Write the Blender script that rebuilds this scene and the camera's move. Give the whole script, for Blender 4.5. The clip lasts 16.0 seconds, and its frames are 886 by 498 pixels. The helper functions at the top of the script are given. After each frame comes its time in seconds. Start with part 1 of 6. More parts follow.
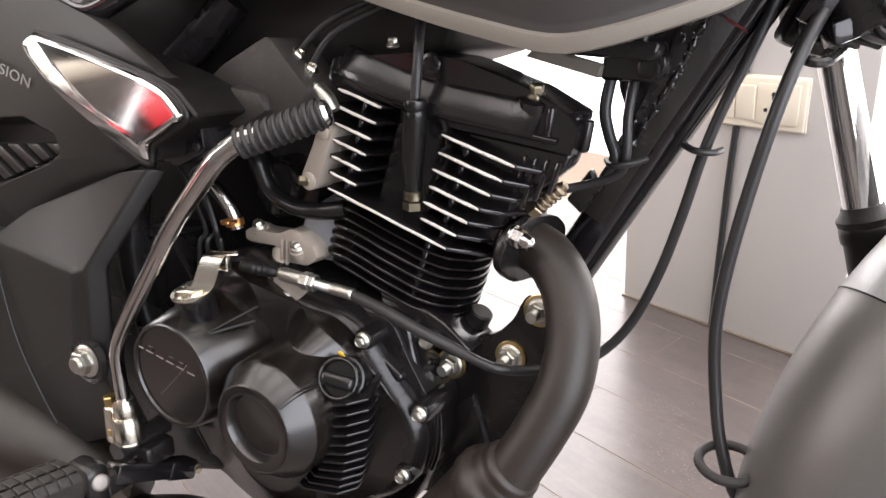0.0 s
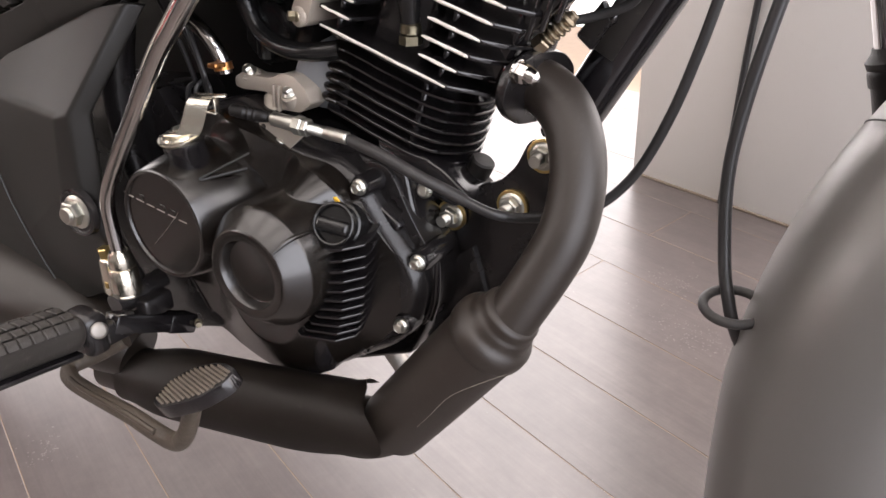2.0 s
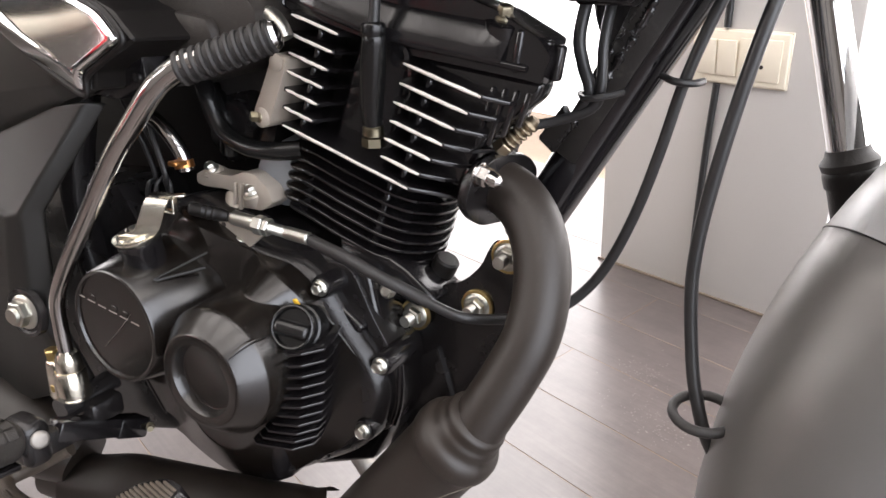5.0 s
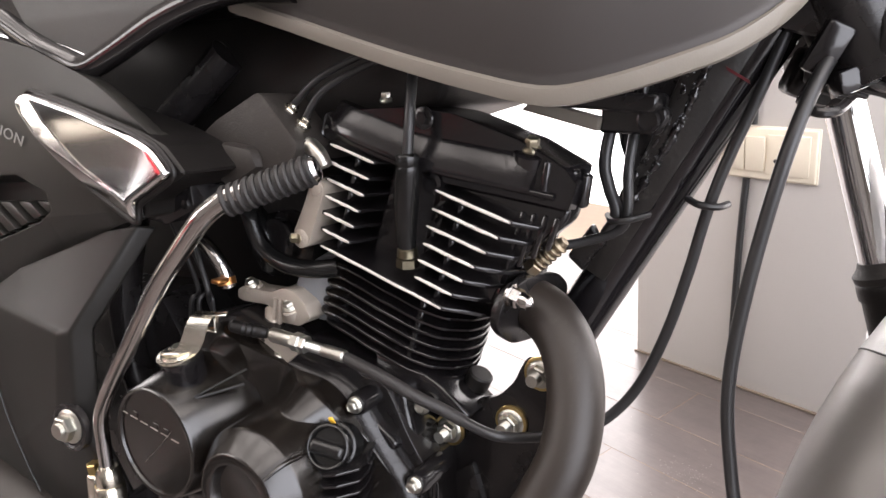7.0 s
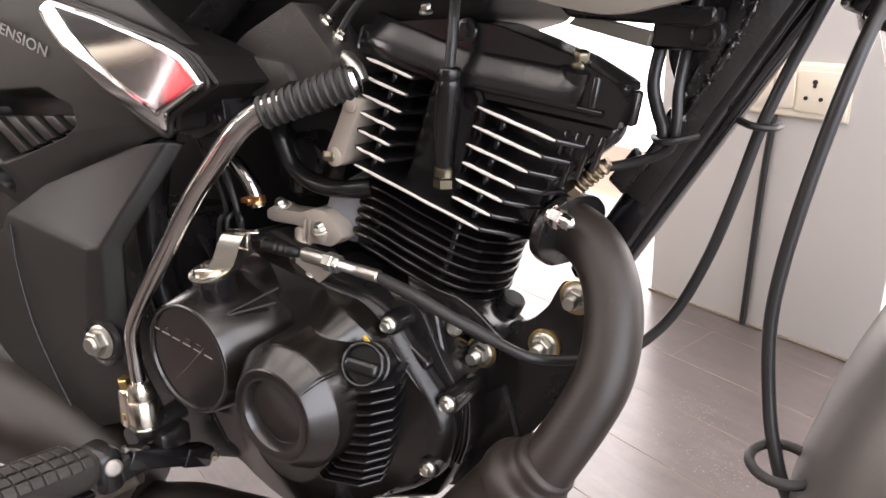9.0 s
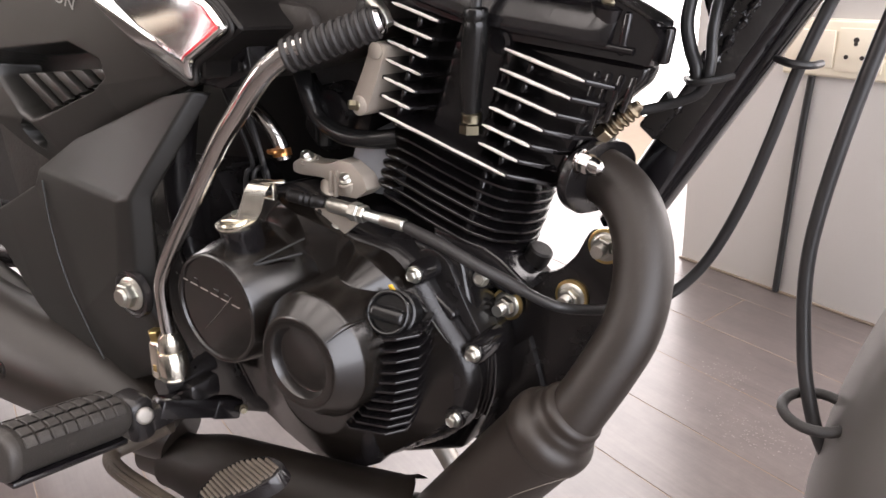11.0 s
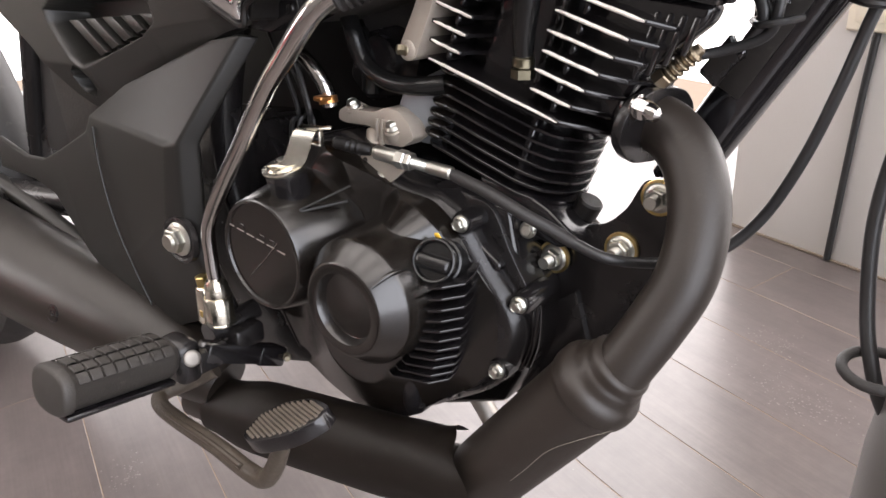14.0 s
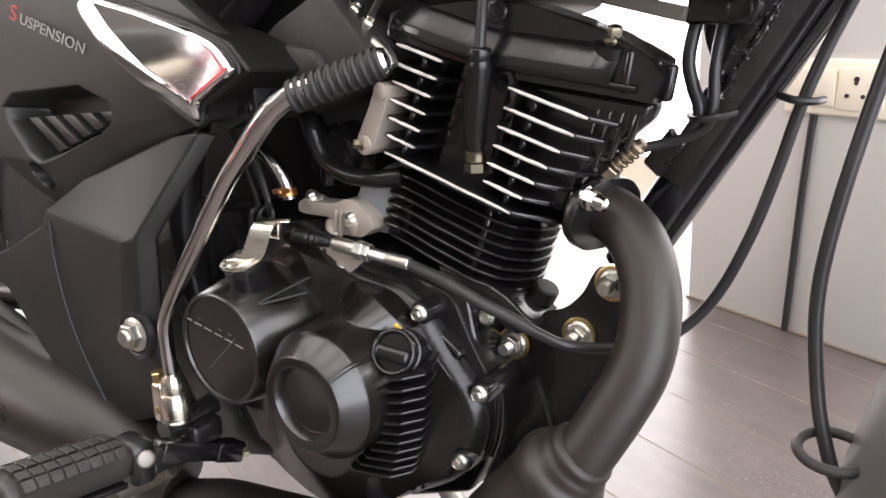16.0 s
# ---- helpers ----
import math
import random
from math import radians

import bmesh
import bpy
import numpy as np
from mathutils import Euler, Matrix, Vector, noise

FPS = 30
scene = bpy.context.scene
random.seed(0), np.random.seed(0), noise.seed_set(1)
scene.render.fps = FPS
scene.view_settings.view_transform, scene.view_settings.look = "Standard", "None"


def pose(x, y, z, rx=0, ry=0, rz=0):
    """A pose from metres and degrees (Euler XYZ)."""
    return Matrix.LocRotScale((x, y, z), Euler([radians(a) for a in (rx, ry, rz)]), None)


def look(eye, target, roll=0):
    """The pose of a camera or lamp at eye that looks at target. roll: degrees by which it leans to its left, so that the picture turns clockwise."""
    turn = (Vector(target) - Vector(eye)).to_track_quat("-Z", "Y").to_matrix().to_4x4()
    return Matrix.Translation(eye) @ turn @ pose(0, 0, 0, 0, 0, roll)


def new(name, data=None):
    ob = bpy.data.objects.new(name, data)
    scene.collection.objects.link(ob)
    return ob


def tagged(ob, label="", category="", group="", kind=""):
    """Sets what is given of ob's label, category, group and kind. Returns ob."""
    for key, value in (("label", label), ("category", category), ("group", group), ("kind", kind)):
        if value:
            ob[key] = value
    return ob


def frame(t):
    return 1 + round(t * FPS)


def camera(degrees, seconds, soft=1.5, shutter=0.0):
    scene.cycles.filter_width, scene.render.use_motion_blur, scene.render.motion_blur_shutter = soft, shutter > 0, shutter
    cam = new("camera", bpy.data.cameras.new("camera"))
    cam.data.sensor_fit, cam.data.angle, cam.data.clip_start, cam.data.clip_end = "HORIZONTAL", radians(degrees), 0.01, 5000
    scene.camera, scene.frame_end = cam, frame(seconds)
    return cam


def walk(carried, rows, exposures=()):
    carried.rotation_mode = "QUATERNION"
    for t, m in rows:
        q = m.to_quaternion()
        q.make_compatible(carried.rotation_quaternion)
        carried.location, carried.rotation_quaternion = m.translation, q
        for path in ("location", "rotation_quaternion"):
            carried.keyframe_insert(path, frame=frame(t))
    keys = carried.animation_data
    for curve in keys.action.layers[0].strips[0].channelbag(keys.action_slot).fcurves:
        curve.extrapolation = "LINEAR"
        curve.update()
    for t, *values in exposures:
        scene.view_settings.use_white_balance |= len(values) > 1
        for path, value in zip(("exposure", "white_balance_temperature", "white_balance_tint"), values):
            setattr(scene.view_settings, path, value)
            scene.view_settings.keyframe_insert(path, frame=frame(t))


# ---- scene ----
cam = camera(64.4, 16.0)
PATH = [
    (0, (0.303, -0.444, 0.684), (-0.679, 1.137, -0.049), -3.7),
    (0.5, (0.297, -0.443, 0.677), (-0.688, 1.111, -0.107), -3.4),
    (1, (0.298, -0.438, 0.667), (-0.663, 1.107, -0.164), -3.2),
    (1.5, (0.306, -0.437, 0.655), (-0.658, 1.06, -0.256), -4.2),
    (2, (0.303, -0.437, 0.643), (-0.643, 1.01, -0.363), -4.0),
    (2.5, (0.298, -0.432, 0.635), (-0.601, 1.008, -0.422), -3.6),
    (3, (0.295, -0.427, 0.628), (-0.598, 0.999, -0.453), -3.8),
    (3.5, (0.292, -0.42, 0.621), (-0.587, 0.995, -0.486), -3.8),
    (4, (0.295, -0.416, 0.623), (-0.585, 1.044, -0.424), -3.6),
    (4.5, (0.296, -0.417, 0.635), (-0.604, 1.106, -0.299), -2.8),
    (5, (0.3, -0.419, 0.652), (-0.619, 1.161, -0.16), -2.8),
    (5.2, (0.301, -0.42, 0.66), (-0.632, 1.184, -0.083), -3.7),
    (7.3, (0.303, -0.419, 0.68), (-0.735, 1.186, 0.089), -4.1),
    (7.5, (0.298, -0.424, 0.674), (-0.73, 1.176, 0.054), -3.8),
    (8, (0.288, -0.426, 0.667), (-0.719, 1.14, -0.063), -3.8),
    (10.3, (0.28, -0.432, 0.654), (-0.76, 1.099, -0.104), -3.2),
    (10.5, (0.281, -0.431, 0.651), (-0.769, 1.086, -0.121), -3.9),
    (11, (0.283, -0.431, 0.644), (-0.796, 1.051, -0.156), -4.3),
    (11.5, (0.288, -0.43, 0.635), (-0.795, 1.039, -0.181), -2.9),
    (12, (0.286, -0.429, 0.63), (-0.782, 1.038, -0.21), -1.9),
    (12.5, (0.278, -0.432, 0.635), (-0.811, 1.023, -0.2), -2.0),
    (13, (0.276, -0.433, 0.634), (-0.847, 0.978, -0.231), -3.4),
    (13.5, (0.277, -0.43, 0.63), (-0.863, 0.959, -0.247), -4.4),
    (14, (0.276, -0.434, 0.63), (-0.87, 0.95, -0.248), -4.6),
    (14.5, (0.276, -0.433, 0.629), (-0.838, 0.969, -0.262), -3.8),
    (15, (0.277, -0.428, 0.63), (-0.826, 1.011, -0.214), -3.6),
    (15.5, (0.281, -0.428, 0.638), (-0.823, 1.078, -0.08), -4.4),
    (16, (0.282, -0.43, 0.641), (-0.827, 1.084, -0.049), -4.7),
]
walk(cam, [(t, look(eye, target, roll)) for t, eye, target, roll in PATH], exposures=[(0.0, 0.08, 6540, 11), (1.5, 0.02, 6660, 13), (3.0, 0.02, 6540, 10.8), (5.0, 0.06, 6470, 9.8), (8.0, 0.15, 6640, 12.7), (11.0, 0.10, 6640, 12.7), (12.5, 0.18, 6560, 11.3), (14.0, 0.10, 6550, 11), (16.0, 0.17, 6500, 10)])

# ---------------------------------------------------------------- light
world = bpy.data.worlds.new("world")
scene.world = world
world.use_nodes = True
wn = world.node_tree.nodes
sky = wn.new("ShaderNodeTexSky")
sky.sky_type = 'NISHITA'
sky.sun_disc = False
sky.sun_elevation = radians(50)
sky.sun_rotation = radians(20)
world.node_tree.links.new(sky.outputs[0], wn["Background"].inputs[0])
wn["Background"].inputs[1].default_value = 0.10


def area_lamp(name, m, sx, sy, watts, colour=(1, 1, 1)):
    data = bpy.data.lights.new(name, 'AREA')
    data.shape, data.size, data.size_y, data.energy, data.color = 'RECTANGLE', sx, sy, watts, colour
    ob = new(name, data)
    ob.matrix_world = m
    return ob


# ---------------------------------------------------------------- materials
def material(name, colour, rough=0.5, metal=0.0, vary=0.15, scale=30.0, bump=0.0, bump_scale=400.0, rough_vary=0.1,
             coat=0.0, spec=0.5, dust=0.0, dust_colour=(0.35, 0.32, 0.28)):
    """Principled material with two scales of noise on colour and gloss, fine relief, and an optional film of dust."""
    m = bpy.data.materials.new(name)
    m.use_nodes = True
    nt = m.node_tree
    n, l = nt.nodes, nt.links
    b = n["Principled BSDF"]
    tc = n.new("ShaderNodeTexCoord")
    big = n.new("ShaderNodeTexNoise")
    big.inputs["Scale"].default_value = scale
    big.inputs["Detail"].default_value = 5
    l.new(tc.outputs["Object"], big.inputs["Vector"])
    fine = n.new("ShaderNodeTexNoise")
    fine.inputs["Scale"].default_value = bump_scale
    fine.inputs["Detail"].default_value = 3
    l.new(tc.outputs["Object"], fine.inputs["Vector"])
    ramp = n.new("ShaderNodeMix")
    ramp.data_type = 'RGBA'
    lo = [max(0, c * (1 - vary)) for c in colour]
    hi = [min(1, c * (1 + vary)) for c in colour]
    ramp.inputs[6].default_value = (*lo, 1)
    ramp.inputs[7].default_value = (*hi, 1)
    l.new(big.outputs[0], ramp.inputs[0])
    col = ramp.outputs[2]
    if dust > 0:
        specks = n.new("ShaderNodeTexNoise")
        specks.inputs["Scale"].default_value = 90
        specks.inputs["Detail"].default_value = 8
        specks.inputs["Roughness"].default_value = 0.75
        l.new(tc.outputs["Object"], specks.inputs["Vector"])
        mr = n.new("ShaderNodeMapRange")
        mr.inputs[1].default_value, mr.inputs[2].default_value = 0.56, 0.80
        mr.inputs[3].default_value, mr.inputs[4].default_value = 0.0, dust
        l.new(specks.outputs[0], mr.inputs[0])
        mix = n.new("ShaderNodeMix")
        mix.data_type = 'RGBA'
        mix.inputs[7].default_value = (*dust_colour, 1)
        l.new(mr.outputs[0], mix.inputs[0])
        l.new(col, mix.inputs[6])
        col = mix.outputs[2]
    l.new(col, b.inputs["Base Color"])
    rr = n.new("ShaderNodeMapRange")
    rr.inputs[3].default_value, rr.inputs[4].default_value = max(0.02, rough - rough_vary), min(1, rough + rough_vary)
    l.new(big.outputs[0], rr.inputs[0])
    l.new(rr.outputs[0], b.inputs["Roughness"])
    b.inputs["Metallic"].default_value = metal
    b.inputs["Coat Weight"].default_value = coat
    b.inputs["Coat Roughness"].default_value = 0.15
    b.inputs["Specular IOR Level"].default_value = spec
    if bump > 0:
        bp = n.new("ShaderNodeBump")
        bp.inputs["Strength"].default_value = bump
        bp.inputs["Distance"].default_value = 0.0006
        l.new(fine.outputs[0], bp.inputs["Height"])
        l.new(bp.outputs[0], b.inputs["Normal"])
    return m


def glow(name, colour, strength):
    m = bpy.data.materials.new(name)
    m.use_nodes = True
    n = m.node_tree.nodes
    e = n.new("ShaderNodeEmission")
    e.inputs[0].default_value, e.inputs[1].default_value = (*colour, 1), strength
    m.node_tree.links.new(e.outputs[0], n["Material Output"].inputs[0])
    return m


COVER = material("satin_black_casting", (0.0066, 0.0050, 0.0040), 0.235, 0, 0.25, 18, 0.08, 900, 0.04, spec=0.75, dust=0.05)
GLOSS = material("gloss_black_paint", (0.0085, 0.0076, 0.0082), 0.16, 0, 0.2, 25, 0.12, 300, 0.06, spec=0.6, dust=0.03)
BLACK = material("black_painted_steel", (0.0110, 0.0098, 0.0100), 0.26, 0, 0.3, 30, 0.25, 350, 0.1, dust=0.05)
PANEL = material("matt_grey_panel", (0.0150, 0.0140, 0.0122), 0.38, 0, 0.10, 9, 0.25, 1500, 0.05, spec=0.48, dust=0.02)
TANK = material("matt_metallic_grey", (0.060, 0.054, 0.051), 0.42, 0.15, 0.06, 8, 0.1, 1500, 0.04)
DARKRED = material("faded_red_paint", (0.11, 0.012, 0.016), 0.5, 0, 0.3, 90, 0.1, 500, 0.1)
TRIM = material("tank_trim_strip", (0.185, 0.165, 0.138), 0.45, 0, 0.12, 12, 0.2, 900, 0.05)
DARKPL = material("black_plastic", (0.0085, 0.0074, 0.0070), 0.40, 0, 0.2, 25, 0.4, 900, 0.08, spec=0.30, dust=0.03)
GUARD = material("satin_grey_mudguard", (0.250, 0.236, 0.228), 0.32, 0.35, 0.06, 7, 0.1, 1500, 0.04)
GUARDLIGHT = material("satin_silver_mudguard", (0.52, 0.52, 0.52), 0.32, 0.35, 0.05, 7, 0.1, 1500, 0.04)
TUBE = material("deep_gloss_black_paint", (0.0085, 0.0078, 0.0090), 0.10, 0, 0.2, 25, 0.10, 300, 0.05, spec=0.8, dust=0.04)
# pipe paint darkened for the silencer: its shade is put into the colour
SHADEDPIPE = material("shaded_silencer_black", (0.0125, 0.0094, 0.0072), 0.38, 0, 0.2, 14, 0.18, 1100, 0.06, dust=0.05)
# panel grey with shade put into the colour for the frame cover's tilted facets
FRAMEPL = material("darkened_panel_grey", (0.0112, 0.0104, 0.0092), 0.40, 0, 0.10, 9, 0.25, 1500, 0.05, spec=0.42, dust=0.02)
WELD = material("rough_gloss_weld", (0.012, 0.0105, 0.011), 0.09, 0, 0.4, 60, 0.6, 500, 0.05, spec=0.8)
PIPE = material("heat_black_pipe", (0.0195, 0.0146, 0.0114), 0.46, 0, 0.2, 14, 0.18, 1100, 0.06, dust=0.06)
CAPPL = material("gloss_black_plastic", (0.006, 0.006, 0.006), 0.24, 0, 0.2, 25, 0.15, 600, 0.06, dust=0.03)
PLATED = material("bright_zinc_plating", (0.74, 0.70, 0.60), 0.24, 1, 0.12, 60, 0.1, 700, 0.08)
CHROME = material("chrome", (0.80, 0.80, 0.80), 0.07, 1, 0.04, 30, 0.0, 300, 0.03)
DULLCHROME = material("worn_chrome", (0.50, 0.48, 0.465), 0.11, 1, 0.15, 40, 0.1, 500, 0.08)
ZINC = material("zinc_plated_steel", (0.55, 0.54, 0.49), 0.34, 1, 0.2, 120, 0.2, 900, 0.12)
GOLD = material("yellow_zinc_steel", (0.66, 0.50, 0.22), 0.32, 1, 0.3, 150, 0.2, 900, 0.12)
ALU = material("cast_aluminium", (0.29, 0.27, 0.245), 0.46, 0.85, 0.2, 60, 0.5, 900, 0.12)
MACHINED = material("machined_fin_edge", (0.80, 0.74, 0.68), 0.55, 0.3, 0.12, 120, 0.3, 900, 0.1)
RUBBER = material("black_rubber", (0.019, 0.0172, 0.0165), 0.58, 0, 0.25, 60, 0.5, 900, 0.1, dust=0.10)
AIRBOX = material("dusty_brown_black_plastic", (0.027, 0.0225, 0.0195), 0.55, 0, 0.25, 20, 0.5, 700, 0.08, dust=0.10)
DUSTY = material("dusty_black_steel", (0.022, 0.0195, 0.018), 0.40, 0, 0.4, 45, 0.8, 260, 0.15, dust=0.22)
RED = material("red_gloss_paint", (0.45, 0.012, 0.02), 0.25, 0, 0.1, 10)
BRASS = material("dull_brass", (0.34, 0.28, 0.20), 0.34, 1, 0.25, 120, 0.2, 900, 0.1)
CABLE = material("cable_sheath", (0.020, 0.0195, 0.0200), 0.38, 0, 0.15, 40, 0.15, 700, 0.06)
PEGRUBBER = material("dusty_worn_rubber", (0.030, 0.0265, 0.0235), 0.55, 0, 0.3, 40, 0.5, 900, 0.1, dust=0.22)
TREAD = material("brown_worn_rubber", (0.092, 0.074, 0.056), 0.7, 0, 0.35, 80, 0.5, 900, 0.1)
BRACKET = material("pale_cast_aluminium", (0.40, 0.35, 0.295), 0.42, 0.35, 0.15, 60, 0.4, 900, 0.1)
BLUEGREY = material("silver_painted_metal", (0.30, 0.315, 0.335), 0.34, 0.6, 0.12, 50, 0.3, 800, 0.08)
DULLGOLD = material("tarnished_plating", (0.22, 0.195, 0.14), 0.34, 1, 0.3, 150, 0.2, 900, 0.12)
PEDALDIRT = material("brown_grimy_steel", (0.050, 0.039, 0.029), 0.45, 0, 0.45, 45, 0.8, 260, 0.12, dust=0.30, dust_colour=(0.30, 0.25, 0.19))
# tarnished plug metal, its dim reflection put into a darker colour
PLUGMETAL = material("dimmed_plug_metal", (0.13, 0.115, 0.080), 0.36, 1, 0.3, 150, 0.2, 900, 0.12)
COPPER = material("copper_clip", (0.60, 0.28, 0.10), 0.35, 1, 0.2, 90, 0.1, 500, 0.1)
YELLOW = material("yellow_paint_mark", (0.75, 0.45, 0.03), 0.5, 0, 0.2, 200, 0.2, 900, 0.1)
TEXTGREY = material("silver_lettering", (0.30, 0.30, 0.29), 0.45, 0.3, 0.1, 60, 0, 300, 0.05)
TEXTRED = material("red_lettering", (0.45, 0.03, 0.03), 0.45, 0, 0.1, 60, 0, 300, 0.05)
IVORY = material("ivory_plastic", (0.78, 0.71, 0.58), 0.4, 0, 0.05, 20, 0.05, 700, 0.05)
HOLESHADE = material("painted_hole_shade", (0.02, 0.015, 0.012), 0.6)
WALLPAINT = material("off_white_wall_paint", (0.60, 0.575, 0.55), 0.6, 0, 0.05, 3.5, 0.35, 260, 0.06, dust=0.10, dust_colour=(0.36, 0.33, 0.30))
# walls out of view, their colour kept dark to hold down fill light
DARKWALL = material("unseen_dark_wall", (0.11, 0.10, 0.092), 0.6, 0, 0.2, 3, 0.2, 200)
CEILPAINT = material("white_ceiling_paint", (0.78, 0.77, 0.75), 0.8, 0, 0.03, 3, 0.1, 300)
GROUT = material("tan_joint", (0.235, 0.170, 0.120), 0.75, 0, 0.25, 40, 0.2, 500)
SKIRT = material("brown_skirting_line", (0.20, 0.155, 0.12), 0.6, 0, 0.3, 40, 0.2, 500)
EASTGLOW = glow("bright_bluish_daylight", (0.95, 0.97, 1.05), 4.4)
SKYGLOW = glow("bright_daylight_backdrop", (1.0, 0.955, 0.955), 4.2)


def floor_material():
    m = material("dark_stone_plank_tile", (0.100, 0.084, 0.080), 0.28, 0, 0.16, 14, 0.06, 160, 0.012, spec=0.75)
    nt = m.node_tree
    n, l = nt.nodes, nt.links
    b = n["Principled BSDF"]
    src = b.inputs["Base Color"].links[0].from_socket
    geo = n.new("ShaderNodeObjectInfo")
    tc = n.new("ShaderNodeTexCoord")
    mp = n.new("ShaderNodeMapping")
    mp.inputs["Scale"].default_value = (4, 12, 1)
    mp.inputs["Rotation"].default_value = (0, 0, radians(20))
    l.new(tc.outputs["Object"], mp.inputs["Vector"])
    streak = n.new("ShaderNodeTexNoise")
    streak.inputs["Scale"].default_value = 2.2
    streak.inputs["Detail"].default_value = 7
    l.new(mp.outputs[0], streak.inputs["Vector"])
    # each plank a little lighter or darker, with cloudy streaks along it
    mr = n.new("ShaderNodeMapRange")
    mr.inputs[3].default_value, mr.inputs[4].default_value = 0.92, 1.08
    l.new(geo.outputs["Random"], mr.inputs[0])
    mr2 = n.new("ShaderNodeMapRange")
    mr2.inputs[1].default_value, mr2.inputs[2].default_value = 0.3, 0.7
    mr2.inputs[3].default_value, mr2.inputs[4].default_value = 0.84, 1.13
    l.new(streak.outputs[0], mr2.inputs[0])
    mul = n.new("ShaderNodeMath")
    mul.operation = 'MULTIPLY'
    l.new(mr.outputs[0], mul.inputs[0])
    l.new(mr2.outputs[0], mul.inputs[1])
    # fine grain and long faint scratches
    grain = n.new("ShaderNodeTexNoise")
    grain.inputs["Scale"].default_value = 70
    grain.inputs["Detail"].default_value = 9
    grain.inputs["Roughness"].default_value = 0.75
    l.new(tc.outputs["Object"], grain.inputs["Vector"])
    mp2 = n.new("ShaderNodeMapping")
    mp2.inputs["Scale"].default_value = (6, 160, 1)
    mp2.inputs["Rotation"].default_value = (0, 0, radians(12))
    l.new(tc.outputs["Object"], mp2.inputs["Vector"])
    scratch = n.new("ShaderNodeTexNoise")
    scratch.inputs["Scale"].default_value = 1.5
    scratch.inputs["Detail"].default_value = 6
    l.new(mp2.outputs[0], scratch.inputs["Vector"])
    for tex, a, b_, lo, hi in ((grain, 0.3, 0.7, 0.90, 1.10), (scratch, 0.35, 0.75, 0.96, 1.12)):
        r_ = n.new("ShaderNodeMapRange")
        r_.inputs[1].default_value, r_.inputs[2].default_value = a, b_
        r_.inputs[3].default_value, r_.inputs[4].default_value = lo, hi
        l.new(tex.outputs[0], r_.inputs[0])
        m2 = n.new("ShaderNodeMath")
        m2.operation = 'MULTIPLY'
        l.new(mul.outputs[0], m2.inputs[0])
        l.new(r_.outputs[0], m2.inputs[1])
        mul = m2
    vm = n.new("ShaderNodeVectorMath")
    vm.operation = 'SCALE'
    l.new(src, vm.inputs[0])
    l.new(mul.outputs[0], vm.inputs["Scale"])
    l.new(vm.outputs[0], b.inputs["Base Color"])
    return m


TILE = floor_material()


# ---------------------------------------------------------------- mesh helpers
def link_mesh(name, bm, mat, parent=None, label="", sharp=38, flat=False):
    me = bpy.data.meshes.new(name)
    bmesh.ops.recalc_face_normals(bm, faces=bm.faces[:])
    bm.to_mesh(me)
    bm.free()
    for p in me.polygons:
        p.use_smooth = not flat
    if not flat:
        me.set_sharp_from_angle(angle=radians(sharp))
    me.materials.append(mat)
    ob = new(name, me)
    if parent is not None:
        ob.parent = parent
    if label:
        ob["label"] = label
    return ob


def part(name, bm, mat, parent, label="", sharp=38, flat=False):
    return link_mesh(name, bm, mat, parent, label, sharp, flat)


def shared(name, me, parent, m, label=""):
    """Another object on an existing mesh."""
    ob = new(name, me)
    ob.parent = parent
    ob.matrix_local = m
    if label:
        ob["label"] = label
    return ob


def thing(name, label, category, group="", m=None):
    ob = new(name)
    ob.empty_display_size = 0.05
    if m is not None:
        ob.matrix_world = m
    return tagged(ob, label, category, group)


def smooth_path(pts, n=8):
    """Catmull-Rom through the given points; each may carry more numbers, such as a radius."""
    P = [np.array(p, float) for p in pts]
    P = [2 * P[0] - P[1]] + P + [2 * P[-1] - P[-2]]
    out = []
    for i in range(1, len(P) - 2):
        a, b, c, d = P[i - 1:i + 3]
        for k in range(n):
            t = k / n
            out.append(0.5 * (2 * b + (c - a) * t + (2 * a - 5 * b + 4 * c - d) * t * t + (3 * b - a - 3 * c + d) * t ** 3))
    out.append(P[-2])
    return out


def ring_loft(rings, closed=True, caps=True):
    """A bmesh skin over rings of equal length."""
    bm = bmesh.new()
    vs = [[bm.verts.new(p) for p in r] for r in rings]
    n = len(rings[0])
    for a, b in zip(vs, vs[1:]):
        for i in range(n if closed else n - 1):
            j = (i + 1) % n
            bm.faces.new((a[i], a[j], b[j], b[i]))
    if caps and closed:
        bm.faces.new(vs[0][::-1])
        bm.faces.new(vs[-1])
    return bm


def sweep(pts, radius, sides=16, n=8, caps=True, flat_y=1.0, smooth=True):
    """A round tube along a curve; points may carry their own radius as a fourth number."""
    path = smooth_path(pts, n) if smooth else [np.array(p, float) for p in pts]
    rings = []
    side = None
    for i, p in enumerate(path):
        t = Vector((path[min(i + 1, len(path) - 1)] - path[max(i - 1, 0)])[:3]).normalized()
        if side is None:
            side = t.orthogonal().normalized()
        side = (side - t * side.dot(t)).normalized()
        up = t.cross(side)
        r = p[3] if len(p) > 3 else radius
        c = Vector(p[:3])
        rings.append([c + (side * math.cos(a) * r + up * math.sin(a) * r * flat_y) for a in [2 * math.pi * k / sides for k in range(sides)]])
    return ring_loft(rings, True, caps)


